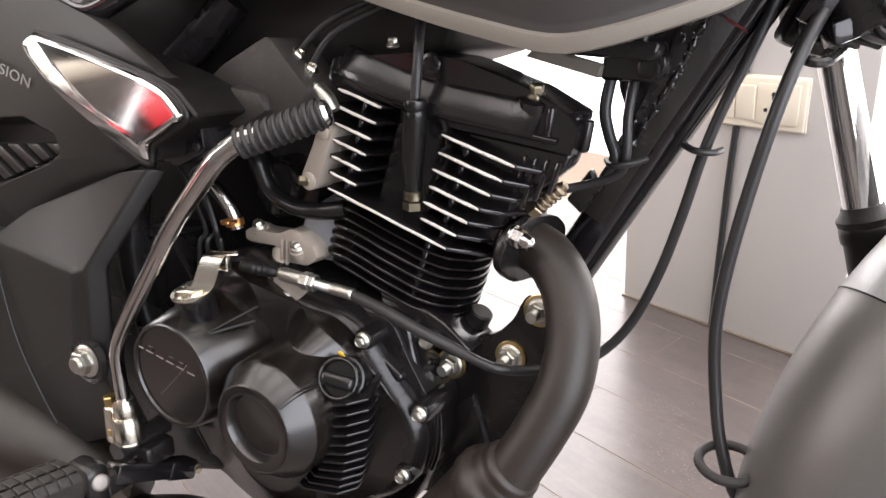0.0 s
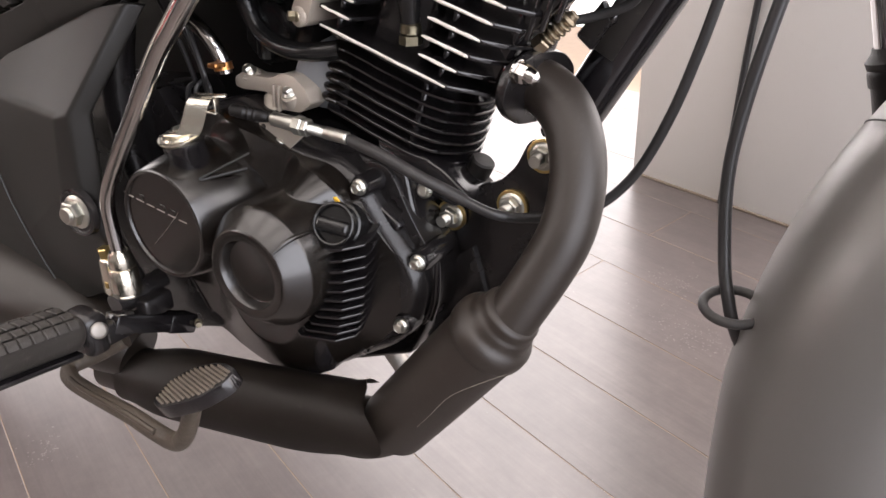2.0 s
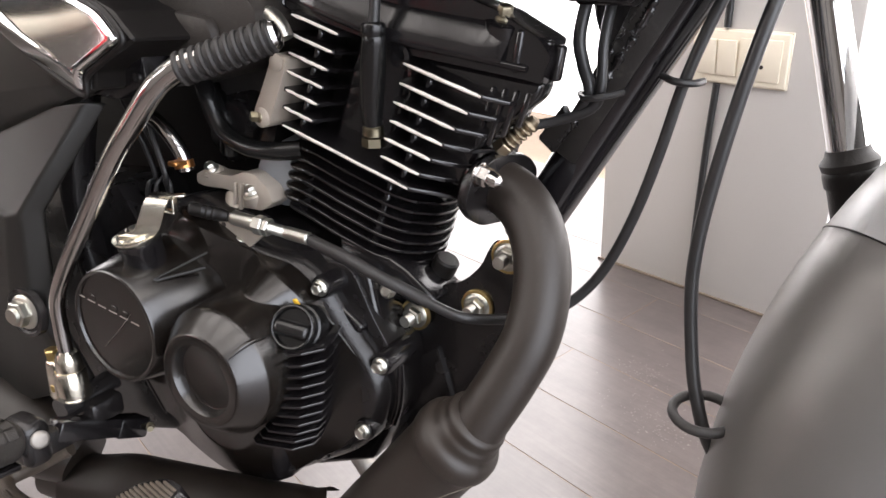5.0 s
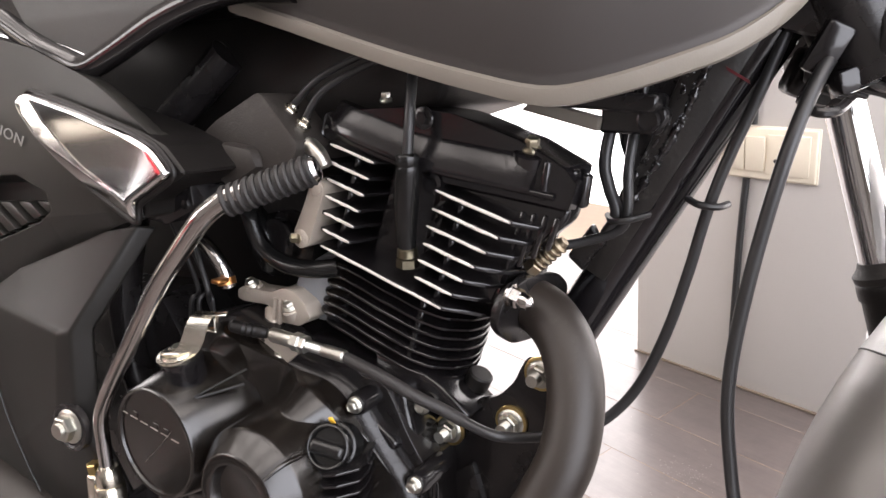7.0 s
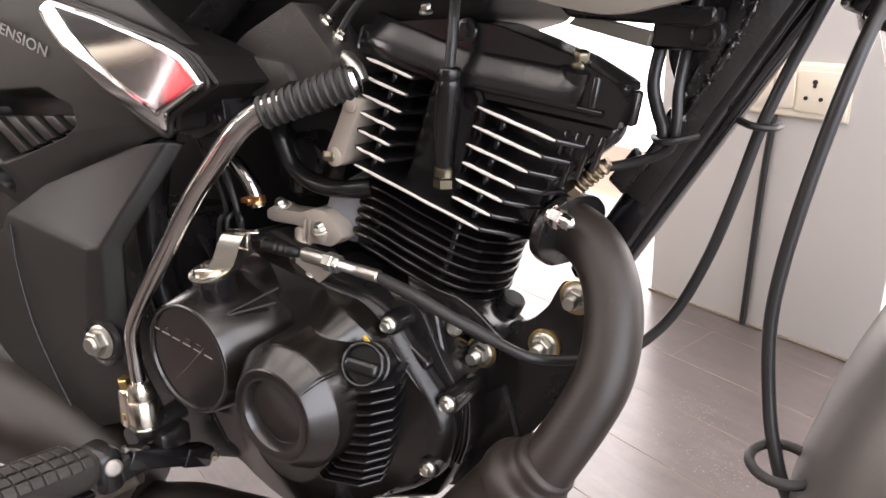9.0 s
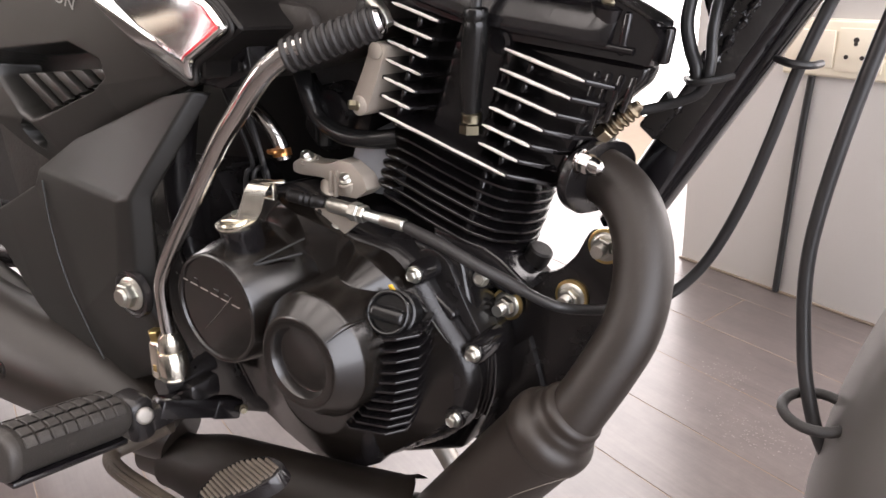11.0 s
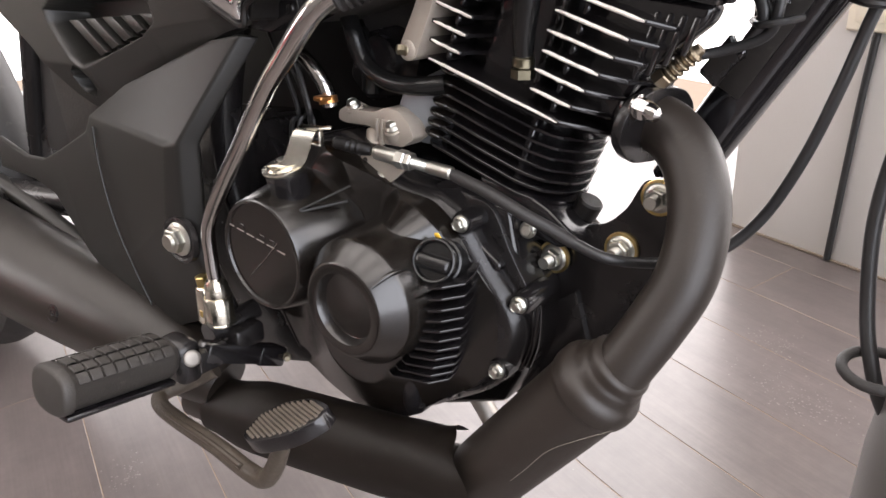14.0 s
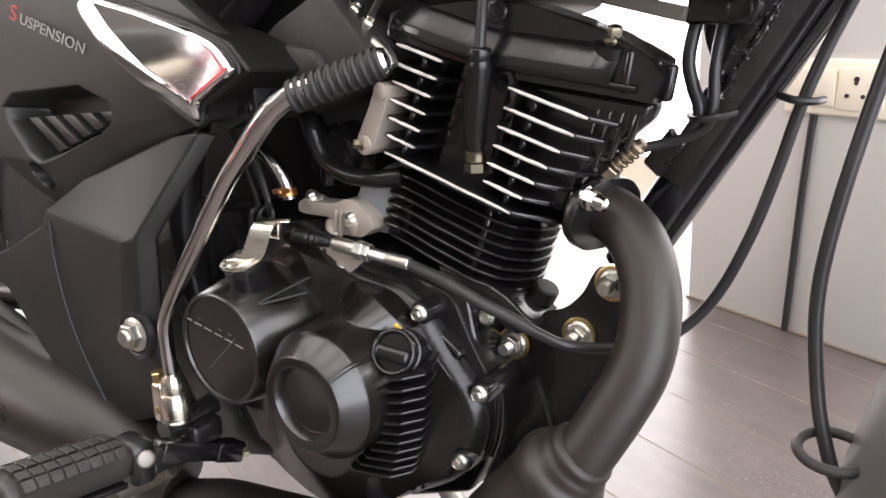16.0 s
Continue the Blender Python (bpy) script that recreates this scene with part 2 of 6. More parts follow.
def lathe(profile, sides=28, m=None):
    """Rings (radius, height) turned round the local z axis."""
    rings = [[(r * math.cos(2 * math.pi * k / sides), r * math.sin(2 * math.pi * k / sides), h) for k in range(sides)] for r, h in profile]
    bm = ring_loft(rings, True, True)
    if m is not None:
        bm.transform(m)
    return bm


def prism(outline, lo, hi, axis="y", bevel=0.0, segments=2):
    """An outline in two axes, drawn out along the third, with rounded edges."""
    bm = bmesh.new()

    def at(a, b, h):
        return {"y": (a, h, b), "z": (a, b, h), "x": (h, a, b)}[axis]
    lower = [bm.verts.new(at(a, b, lo)) for a, b in outline]
    upper = [bm.verts.new(at(a, b, hi)) for a, b in outline]
    n = len(outline)
    bm.faces.new(lower)
    bm.faces.new(upper[::-1])
    for i in range(n):
        j = (i + 1) % n
        bm.faces.new((lower[j], lower[i], upper[i], upper[j]))
    bmesh.ops.recalc_face_normals(bm, faces=bm.faces[:])
    if bevel:
        bmesh.ops.bevel(bm, geom=bm.edges[:], offset=bevel, segments=segments, profile=0.5, affect='EDGES', clamp_overlap=True)
    return bm


def box(sx, sy, sz, m=None, bevel=0.002, segments=2):
    bm = bmesh.new()
    bmesh.ops.create_cube(bm, size=1, matrix=Matrix.Diagonal((sx, sy, sz, 1)))
    if bevel:
        bmesh.ops.bevel(bm, geom=bm.edges[:], offset=bevel, segments=segments, profile=0.5, affect='EDGES', clamp_overlap=True)
    if m is not None:
        bm.transform(m)
    return bm


def merge(*bms):
    """Joins several pieces of one part into one bmesh."""
    out = bmesh.new()
    for b in bms:
        me = bpy.data.meshes.new("tmp")
        b.to_mesh(me)
        b.free()
        out.from_mesh(me)
        bpy.data.meshes.remove(me)
    return out


def aim(p, direction, roll=0):
    """A pose at p whose z axis runs along direction."""
    q = Vector(direction).normalized().to_track_quat("Z", "Y")
    return Matrix.Translation(p) @ q.to_matrix().to_4x4() @ pose(0, 0, 0, 0, 0, roll)


def refine(outline, step, close=True, round_r=0.0):
    """An outline with its corners rounded and its edges cut into short pieces."""
    pts = [np.array(p, float) for p in outline]
    out = []
    n = len(pts)
    for i in range(n):
        a, b, c = pts[i - 1], pts[i], pts[(i + 1) % n]
        r = min(round_r, 0.45 * np.linalg.norm(a - b), 0.45 * np.linalg.norm(c - b))
        if r > 0:
            p0, p1 = b + (a - b) / np.linalg.norm(a - b) * r, b + (c - b) / np.linalg.norm(c - b) * r
            for t in (0, .2, .4, .6, .8, 1):
                out.append((1 - t) ** 2 * p0 + 2 * t * (1 - t) * b + t * t * p1)
        else:
            out.append(b)
    fine = []
    for i, p in enumerate(out):
        q = out[(i + 1) % len(out)]
        k = max(1, int(np.linalg.norm(q - p) / step))
        fine += [p + (q - p) * j / k for j in range(k)]
    return fine


def shell(outline, yfun, back, step=0.006, round_r=0.006, rings=30, centre=None, edge=0.004):
    """A curved panel over an outline in x and z: its face at y = yfun(x, z), its rim turned back to y + back."""
    o = refine(outline, step, True, round_r)
    c = np.mean(o, axis=0) if centre is None else np.array(centre)
    rows = []
    rows.append([(p[0], yfun(p[0], p[1]) + back, p[1]) for p in o])
    rows.append([(p[0], yfun(p[0], p[1]) + edge, p[1]) for p in o])
    for k in range(rings):
        s = 1 - k / rings
        row = []
        for p in o:
            d = p - c
            L = np.linalg.norm(d) + 1e-9
            q = c + d * max(0.0, (s if k else 1 - 0.0018 / L))
            y = yfun(q[0], q[1])
            row.append((q[0], y, q[1]))
        rows.append(row)
    bm = bmesh.new()
    vs = [[bm.verts.new(p) for p in r] for r in rows]
    n = len(o)
    for a, b in zip(vs, vs[1:]):
        for i in range(n):
            j = (i + 1) % n
            bm.faces.new((a[i], a[j], b[j], b[i]))
    m = bm.verts.new((c[0], yfun(c[0], c[1]), c[1]))
    for i in range(n):
        bm.faces.new((vs[-1][i], vs[-1][(i + 1) % n], m))
    return bm


def smax(a, b, k):
    h = max(k - abs(a - b), 0.0) / k
    return max(a, b) + h * h * k * 0.25


def step01(x, a, b):
    t = min(1.0, max(0.0, (x - a) / (b - a)))
    return t * t * (3 - 2 * t)


# bolt heads: hexagon on a flange, axis along local z
def flange_bolt_mesh(name, flat, flange, height, mat, thread=0.0, turns=7):
    hexr = flat / math.sqrt(3)
    b1 = lathe([(flange * 0.99, 0), (flange, 0.0012), (flange * 0.9, 0.0022), (hexr * 1.02, 0.003)], 24)
    b2 = lathe([(hexr, 0.002), (hexr, height - 0.001), (hexr * 0.86, height)], 6)
    b3 = lathe([(hexr * 0.62, height - 0.001), (hexr * 0.60, height + 0.0003), (hexr * 0.45, height - 0.0006)], 18)
    pieces = [b1, b2, b3]
    if thread:
        prof = []
        for k in range(turns):
            prof += [(thread, height + k * 0.0012), (thread * 0.9, height + k * 0.0012 + 0.0006)]
        pieces.append(lathe(prof, 16))
    bm = merge(*pieces)
    me = bpy.data.meshes.new(name)
    bmesh.ops.recalc_face_normals(bm, faces=bm.faces[:])
    bm.to_mesh(me)
    bm.free()
    for p in me.polygons:
        p.use_smooth = True
    me.set_sharp_from_angle(angle=radians(30))
    me.materials.append(mat)
    return me


BOLT_M6 = flange_bolt_mesh("bolt_head", 0.0082, 0.0064, 0.0062, ZINC)
NUT_M10 = flange_bolt_mesh("flange_nut", 0.0135, 0.0105, 0.0085, ZINC, thread=0.0048)
BOLT_GOLD = flange_bolt_mesh("bolt_head", 0.0082, 0.0062, 0.0085, DULLGOLD)
BOLT_DARK = flange_bolt_mesh("bolt_head", 0.0084, 0.0080, 0.0050, BLACK)
TOWARD = (0, -1, 0)

# ---------------------------------------------------------------- room
# the room is laid out along the planks of the floor, turned 20 degrees from the motorcycle
ROOM = pose(0, 0, 0, 0, 0, -20)


def room_mesh(name, bm, mat, label, category, kind="structure", parent=None):
    bm.transform(ROOM)
    ob = link_mesh(name, bm, mat, parent)
    return tagged(ob, label, category, "", kind) if parent is None else ob


RX0, RX1, RY0, RY1, RH = -3.4, 2.6, -3.4, 1.02, 3.2
floor = room_mesh("floor", box(RX1 - RX0, RY1 - RY0 + 0.6, 0.10, Matrix.Translation(((RX0 + RX1) / 2, (RY0 + RY1) / 2, -0.0504)), 0),
                  GROUT, "grey brown plank tiled showroom floor with pale joints", "floor")
room_mesh("ceiling", box(RX1 - RX0, RY1 - RY0, 0.12, Matrix.Translation(((RX0 + RX1) / 2, (RY0 + RY1) / 2, RH + 0.06)), 0), CEILPAINT,
          "plain white painted ceiling", "ceiling")
DY0, DY1 = -0.55, 0.75
room_mesh("wall_west", merge(box(0.15, DY0 - RY0, RH, Matrix.Translation((RX0 - 0.075, (DY0 + RY0) / 2, RH / 2)), 0), box(0.15, RY1 - DY1, RH, Matrix.Translation((RX0 - 0.075, (RY1 + DY1) / 2, RH / 2)), 0),
                             box(0.15, DY1 - DY0, RH - 1.95, Matrix.Translation((RX0 - 0.075, (DY0 + DY1) / 2, (RH + 1.95) / 2)), 0)), DARKWALL, "unseen side wall kept dark to cut fill light, with a shop doorway", "wall")
room_mesh("wall_east", merge(box(0.15, RY1 - RY0, 0.2, Matrix.Translation((RX1 + 0.075, (RY0 + RY1) / 2, RH - 0.1)), 0),
                             box(0.15, 1.6, RH - 0.2, Matrix.Translation((RX1 + 0.075, RY0 + 0.8, (RH - 0.2) / 2)), 0)), DARKWALL, "unseen side wall kept dark to cut fill light, beside a glazed opening", "wall")
# wall behind the camera with a shop window towards its end
WX0, WX1 = RX0 + 0.1, -1.2
room_mesh("wall_south", merge(box(RX1 - WX1, 0.14, RH, Matrix.Translation(((WX1 + RX1) / 2, RY0 - 0.075, RH / 2)), 0), box(WX1 - RX0, 0.14, 1.35, Matrix.Translation(((WX1 + RX0) / 2, RY0 - 0.075, 0.675)), 0),
                              box(WX1 - RX0, 0.14, RH - 2.65, Matrix.Translation(((WX1 + RX0) / 2, RY0 - 0.075, (RH + 2.65) / 2)), 0)), DARKWALL, "unseen wall kept dark to cut fill light, with a shop window", "wall")
shop_window = thing("window_frame", "cream painted frame of the shop window behind the camera", "window frame", "", ROOM @ Matrix.Translation(((WX0 + WX1) / 2, RY0 - 0.06, 2.0)))
for x in (-1.02, -0.35, 0.35, 1.02):
    part("mullion", box(0.07, 0.06, 1.30, Matrix.Translation((x, 0, 0)), 0.006), IVORY, shop_window)
for z in (-0.62, 0.15, 0.62):
    part("transom", box(2.12, 0.055, 0.06, Matrix.Translation((0, 0.001, z)), 0.006), IVORY, shop_window)
tagged(shop_window, "cream painted frame of the shop window behind the camera", "window frame", "", "structure")
# glazed front behind the motorcycle: lintel over full-height daylight
room_mesh("wall_north", merge(box(RX1 - RX0, 0.15, 0.35, Matrix.Translation(((RX0 + RX1) / 2, RY1 + 0.075, RH - 0.175)), 0),
                              box(0.3, 0.15, RH - 0.35, Matrix.Translation((RX0 + 0.15, RY1 + 0.075, (RH - 0.35) / 2)), 0),
                              box(0.3, 0.15, RH - 0.35, Matrix.Translation((RX1 - 0.15, RY1 + 0.075, (RH - 0.35) / 2)), 0)),
          WALLPAINT, "off-white lintel and jambs round a full-height glazed front", "wall")
room_mesh("backdrop", merge(box(12.0, 0.02, 9.0, Matrix.Translation((0, RY1 + 1.2, 4.2)), 0), box(0.02, 6.0, 4.4, Matrix.Translation((RX0 - 1.2, -1.0, 1.9)), 0), box(4.0, 0.02, 4.4, Matrix.Translation((-2.4, RY0 - 1.2, 1.9)), 0)), SKYGLOW, "overexposed white daylight outside the glazed front", "backdrop")
room_mesh("backdrop", box(0.02, 7.0, 9.0, Matrix.Translation((RX1 + 1.2, -0.8, 4.2)), 0), EASTGLOW, "overexposed bluish daylight outside the side glazing", "backdrop")
room_mesh("ground", box(40, 40, 0.05, Matrix.Translation((0, 0, -0.16)), 0), GROUT, "pale paved ground outside the showroom", "ground")

# pilaster with the switch board
PIL_X0, PIL_X1, PIL_Y = -0.417, 0.022, 0.853
room_mesh("pillar", box(PIL_X1 - PIL_X0, 0.10, RH, Matrix.Translation(((PIL_X0 + PIL_X1) / 2, PIL_Y + 0.05, RH / 2)), 0.003),
                WALLPAINT, "off-white painted pillar with scuffs near the floor", "pillar")
sk = box(PIL_X1 - PIL_X0 + 0.006, 0.006, 0.004, Matrix.Translation(((PIL_X0 + PIL_X1) / 2, PIL_Y - 0.002, 0.002)), 0.001)
room_mesh("baseboard", sk, SKIRT, "thin brown sealing line along the pillar foot", "trim")

# planks of the floor: staggered rows along the room's x axis
PL, PW, GAP = 0.92, 0.127, 0.0013
plank_me = bpy.data.meshes.new("floor_tile")
bmp = box(PL - GAP, PW - GAP, 0.006, None, 0.0004, 1)
bmp.to_mesh(plank_me)
bmp.free()
plank_me.materials.append(TILE)
ROW0 = 0.7185
rng = random.Random(4)
near, far = [], []
for r in range(-14, 33):
    y = ROW0 - r * PW
    if y < RY0 - 0.2 or y > RY1 + 0.25:
        continue
    off = {7: 0.125, 8: -0.07}.get(r, 0.326 + (0.46 if r % 2 else 0.0))
    k0 = int((RX0 - off) / PL) - 1
    for k in range(k0, k0 + 14):
        x = off + k * PL - 0.09
        if x + PL / 2 < RX0 + 0.03 or x - PL / 2 > RX1 - 0.03:
            continue
        (near if -1.7 < x < 1.5 and -1.6 < y < 1.6 else far).append((x, y))
for x, y in near:
    shared("floor_tile", plank_me, floor, ROOM @ pose(x, y, -0.003 + rng.uniform(-0.0002, 0.0002), 0, 0, 0))
bmf = bmesh.new()
for x, y in far:
    # tiles along the side walls are cut to fit
    x0, x1 = max(x - PL / 2 + GAP / 2, RX0 + 0.003), min(x + PL / 2 - GAP / 2, RX1 - 0.003)
    bmesh.ops.create_cube(bmf, size=1, matrix=pose((x0 + x1) / 2, y, -0.003) @ Matrix.Diagonal((x1 - x0, PW - GAP, 0.006, 1)))
bmf.transform(ROOM)
tagged(part("floor_tiles_far", bmf, TILE, floor, flat=True), kind="stuff")

# gritty white spill marks on the floor: two loose drifts of crumbs and a smear near the peg
bmg = bmesh.new()
g = random.Random(11)
for cx, cy, sx, sy, count, size in ((-0.099, 0.553, 0.026, 0.022, 90, 0.0008), (0.004, 0.460, 0.045, 0.024, 200, 0.0008), (-0.415, -0.330, 0.020, 0.014, 60, 0.0008), (-0.05, 0.15, 0.35, 0.35, 60, 0.0007)):
    for _ in range(count):
        x, y = g.gauss(cx, sx), g.gauss(cy, sy)
        s = size * g.uniform(0.4, 1.6)
        p = ROOM @ pose(x, y, 0.0002, 0, 0, g.uniform(0, 180))
        bmesh.ops.create_icosphere(bmg, subdivisions=1, radius=1, matrix=p @ Matrix.Diagonal((s * g.uniform(0.9, 1.8), s, 0.0003, 1)))
SPILL = material("dried_white_spots", (0.22, 0.20, 0.19), 0.5, 0, 0.3, 60)
tagged(link_mesh("dried_spots", bmg, SPILL), "scattered dried whitish water spots on the floor", "stain", "", "stuff")

# switch plate on the pillar
SW = ROOM @ Matrix.Translation((-0.157, PIL_Y, 0.447))
plate = thing("switch_board", "ivory plastic switch board with one socket on the pillar", "switch board", "", SW)
part("plate", merge(box(0.166, 0.010, 0.086, Matrix.Translation((0, -0.005, 0)), 0.003, 3)), IVORY, plate)
part("rim", merge(box(0.170, 0.006, 0.090, Matrix.Translation((0, -0.003, 0)), 0.002)), IVORY, plate)
for i in range(2):
    part("switch", box(0.033, 0.006, 0.058, Matrix.Translation((-0.017 - 0.035 * i, -0.0125, 0.0)) @ pose(0, 0, 0, 4, 0, 0), 0.0015), IVORY, plate, "ivory rocker switch")
sock = part("socket", box(0.070, 0.004, 0.066, Matrix.Translation((0.038, -0.011, 0)), 0.0015), IVORY, plate)
# dark discs on the face give the shade of the socket's holes
for dx, dz, r in ((0, 0.016, 0.0042), (-0.012, -0.010, 0.0034), (0.012, -0.010, 0.0034), (0, 0.010, 0.003)):
    part("socket_hole_disc", lathe([(r, 0), (r, 0.0012), (r * 0.6, 0.0013)], 14, Matrix.Translation((0.031 + dx, -0.0128, dz)) @ pose(0, 0, 0, 90, 0, 0)), HOLESHADE, sock, "dark disc painted for the shade in a socket hole")
# cable that runs down the pillar from the board
wire = sweep([(-0.190, PIL_Y - 0.007, 0.402), (-0.196, PIL_Y - 0.006, 0.30), (-0.200, PIL_Y - 0.006, 0.16), (-0.203, PIL_Y - 0.007, 0.004)], 0.0062, 10)
wire2 = sweep([(-0.182, PIL_Y - 0.007, 0.495), (-0.180, PIL_Y - 0.007, 0.9), (-0.178, PIL_Y - 0.007, RH - 0.01)], 0.0062, 10)
room_mesh("wall_cable", merge(wire, wire2), CABLE, "dark cable clipped up the pillar by the switch board", "cable", "object")

# light through the two glazed sides
area_lamp("shop_doorway_daylight", ROOM @ look((RX0 - 0.04, 0.1, 0.98), (0, 0.1, 0.8)), 1.25, 1.9, 5, (1.0, 0.945, 0.94))
area_lamp("glazed_front_daylight", ROOM @ look((0, RY1 + 0.42, 1.60), (0, 0, 1.18)), 5.6, 2.6, 135, (1.0, 0.955, 0.958))
area_lamp("side_glazing_daylight", ROOM @ look((RX1 + 0.08, -0.45, 1.56), (0, -0.45, 1.18)), 2.7, 2.85, 30, (0.92, 0.95, 1.05))
area_lamp("shop_window_daylight", ROOM @ look(((WX0 + WX1) / 2, RY0 - 0.13, 2.0), ((WX0 + WX1) / 2, 0, 1.4)), WX1 - WX0, 1.25, 28, (1.0, 0.955, 0.95))
# unseen panels added overhead to brighten upward faces; no such fitting is known
PANELGLOW = glow("added_overhead_glow", (1, 0.925, 0.885), 4.0)
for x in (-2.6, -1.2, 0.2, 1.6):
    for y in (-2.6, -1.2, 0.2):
        lampfit = thing("added_ceiling_light", "unseen ceiling panel added for light from overhead", "ceiling light", "ceiling lights", ROOM @ Matrix.Translation((x, y, RH)))
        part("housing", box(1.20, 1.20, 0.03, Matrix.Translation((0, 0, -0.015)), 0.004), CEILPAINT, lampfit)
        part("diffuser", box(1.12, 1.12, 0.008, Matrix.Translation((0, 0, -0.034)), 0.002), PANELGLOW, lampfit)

# ---------------------------------------------------------------- motorcycle
# built upright in its own axes (x forward, y to its left, z up), then leaned onto its stand
LEANED = pose(0, 0, 0, -6, 0, 0)
bike = thing("motorcycle", "matt black and grey motorcycle leaning on its side stand", "motorcycle", "", LEANED)


def P(name, bm, mat, label="", parent=bike, sharp=38, flat=False):
    return part(name, bm, mat, parent, label, sharp, flat)


# ---- right crankcase cover
CL, CR = (-0.1425, 0.3815), (-0.0495, 0.3645)


def cone(x, z, c, r0, h0, r1, h1):
    r = math.hypot(x - c[0], z - c[1])
    if r <= r0:
        return h0
    return h0 + (h1 - h0) * (r - r0) / (r1 - r0)


def rim_height(z):
    return 0.111 - 0.28 * max(0.0, 0.280 - z)


def cover_height(x, z):
    """The cast wall of the cover, without the two turned bulges that stand out of it."""
    h = rim_height(z)
    mid = min(0.154, cone(x, z, (-0.042, 0.398), 0.012, 0.160, 0.038, 0.114))
    skirt = min(0.124, cone(x, z, (-0.060, 0.338), 0.043, 0.128, 0.082, 0.110))
    low = min(0.135, cone(x, z, (-0.10, 0.30), 0.03, 0.14, 0.085, 0.114))
    back = min(0.130, cone(x, z, (-0.122, 0.430), 0.016, 0.134, 0.046, 0.114))
    drum = cone(x, z, CL, 0.056, 0.126, 0.074, 0.111)
    for other, k in ((low, 0.008), (skirt, 0.010), (mid, 0.012), (drum, 0.004), (back, 0.010)):
        h = smax(h, other, k)
    return h


def bulge(c, profile):
    return lathe(profile, 96, aim((c[0], 0, c[1]), TOWARD))


COVER_OUT = [(-0.222, 0.36), (-0.212, 0.415), (-0.178, 0.448), (-0.135, 0.458), (-0.10, 0.446), (-0.07, 0.4300), (-0.034, 0.4265), (-0.0185, 0.4165), (-0.0030, 0.3940),
             (0.0115, 0.3765), (0.0270, 0.3605), (0.0352, 0.3474), (0.0374, 0.3360), (0.0338, 0.3170), (0.026, 0.3000), (0.006, 0.281), (-0.020, 0.262), (-0.050, 0.238), (-0.085, 0.2160), (-0.118, 0.2110), (-0.152, 0.2100), (-0.188, 0.2080), (-0.216, 0.222), (-0.226, 0.285)]
cover = P("clutch_cover", merge(shell(COVER_OUT, lambda x, z: -cover_height(x, z), 0.030, 0.0026, 0.008, 110, (-0.085, 0.360), 0.0025),
                                bulge(CL, [(0.0405, 0.1868), (0.0412, 0.1888), (0.0428, 0.1893), (0.0440, 0.1886), (0.0449, 0.1868), (0.0543, 0.1420), (0.0552, 0.1370), (0.0556, 0.1300), (0.0560, 0.105)]),
                                bulge(CR, [(0.0232, 0.1862), (0.0243, 0.1868), (0.0256, 0.1925), (0.0268, 0.1945), (0.0332, 0.1953), (0.0346, 0.1948), (0.0358, 0.1936), (0.0462, 0.1812), (0.0474, 0.1792), (0.0480, 0.1770), (0.0500, 0.1500), (0.0525, 0.1280), (0.0540, 0.1050)])), COVER,
          "satin black cast clutch cover with two round bulges", sharp=32)
# gloss black joint flange round the cover, sloping outwards
flange_rings = []
for y, off, wide in ((-0.1125, -0.003, 0.0), (-0.1114, 0.0003, 0.0), (-0.1038, 0.0052, 0.0016), (-0.1000, 0.0060, 0.0018), (-0.0880, 0.0062, 0.0018), (-0.074, 0.0060, 0.0018)):
    ring = []
    for p in refine(COVER_OUT, 0.006, True, 0.008):
        r = math.hypot(p[0] + 0.085, p[1] - 0.345)
        cu, cv = (p[0] + 0.085) / r, (p[1] - 0.345) / r
        w = off + wide * step01(cu, 0.35, 0.75)
        ring.append(Vector((p[0] + w * cu, y + 0.111 - rim_height(p[1]), p[1] + w * cv)))
    flange_rings.append(ring)
P("cover_flange", ring_loft(flange_rings), BLACK, "gloss black joint flange of the cover", cover, sharp=50)
# thin raised lines for the clutch bulge's grooves, a slim rib on the crank bulge
# the dark plastic colour of these lines carries the grooves' shade
for a, b, r in (((-0.1126, -0.1712, 0.4192), (-0.0921, -0.1385, 0.4335), 0.0009), ((-0.1120, -0.1708, 0.4180), (-0.0945, -0.1400, 0.4215), 0.0015), ((-0.1130, -0.1716, 0.4194), (-0.1116, -0.1706, 0.4176), 0.0012)):
    P("cover_rib", sweep([a, tuple((np.array(a) + b) / 2), b], r, 8, 2), DARKPL, parent=cover)
P("cover_rib", sweep([(-0.0215, -0.1935, 0.3885, 0.0010), (-0.0150, -0.1815, 0.3960, 0.0018), (-0.0128, -0.1600, 0.3950, 0.0020)], 0.002, 10, 4), COVER, parent=cover)
# worn maker's mark on the clutch end: plain raised strokes
for k in range(6):
    x, z = -0.1785 + 0.0118 * k, 0.3985 - 0.0020 * k
    P("raised_mark", box(0.0085, 0.0010, 0.0010, Matrix.Translation((x, -0.1870, z)) @ pose(0, 0, 0, 0, 9, 0), 0.0003, 1), ALU, "plain worn raised bar", cover)
    if k in (1, 3, 4):
        P("raised_mark", box(0.0062, 0.0010, 0.0046, Matrix.Translation((x + 0.002, -0.1870, z + 0.0032)) @ pose(0, 0, 0, 0, 9, 0), 0.0008, 1), COVER, "plain raised bar", cover)
P("scratch_line", sweep([(-0.1585, -0.1872, 0.3610), (-0.1405, -0.1872, 0.3775), (-0.1230, -0.1873, 0.3950)], 0.00018, 6, 3), ALU, "fine light scratch", cover)
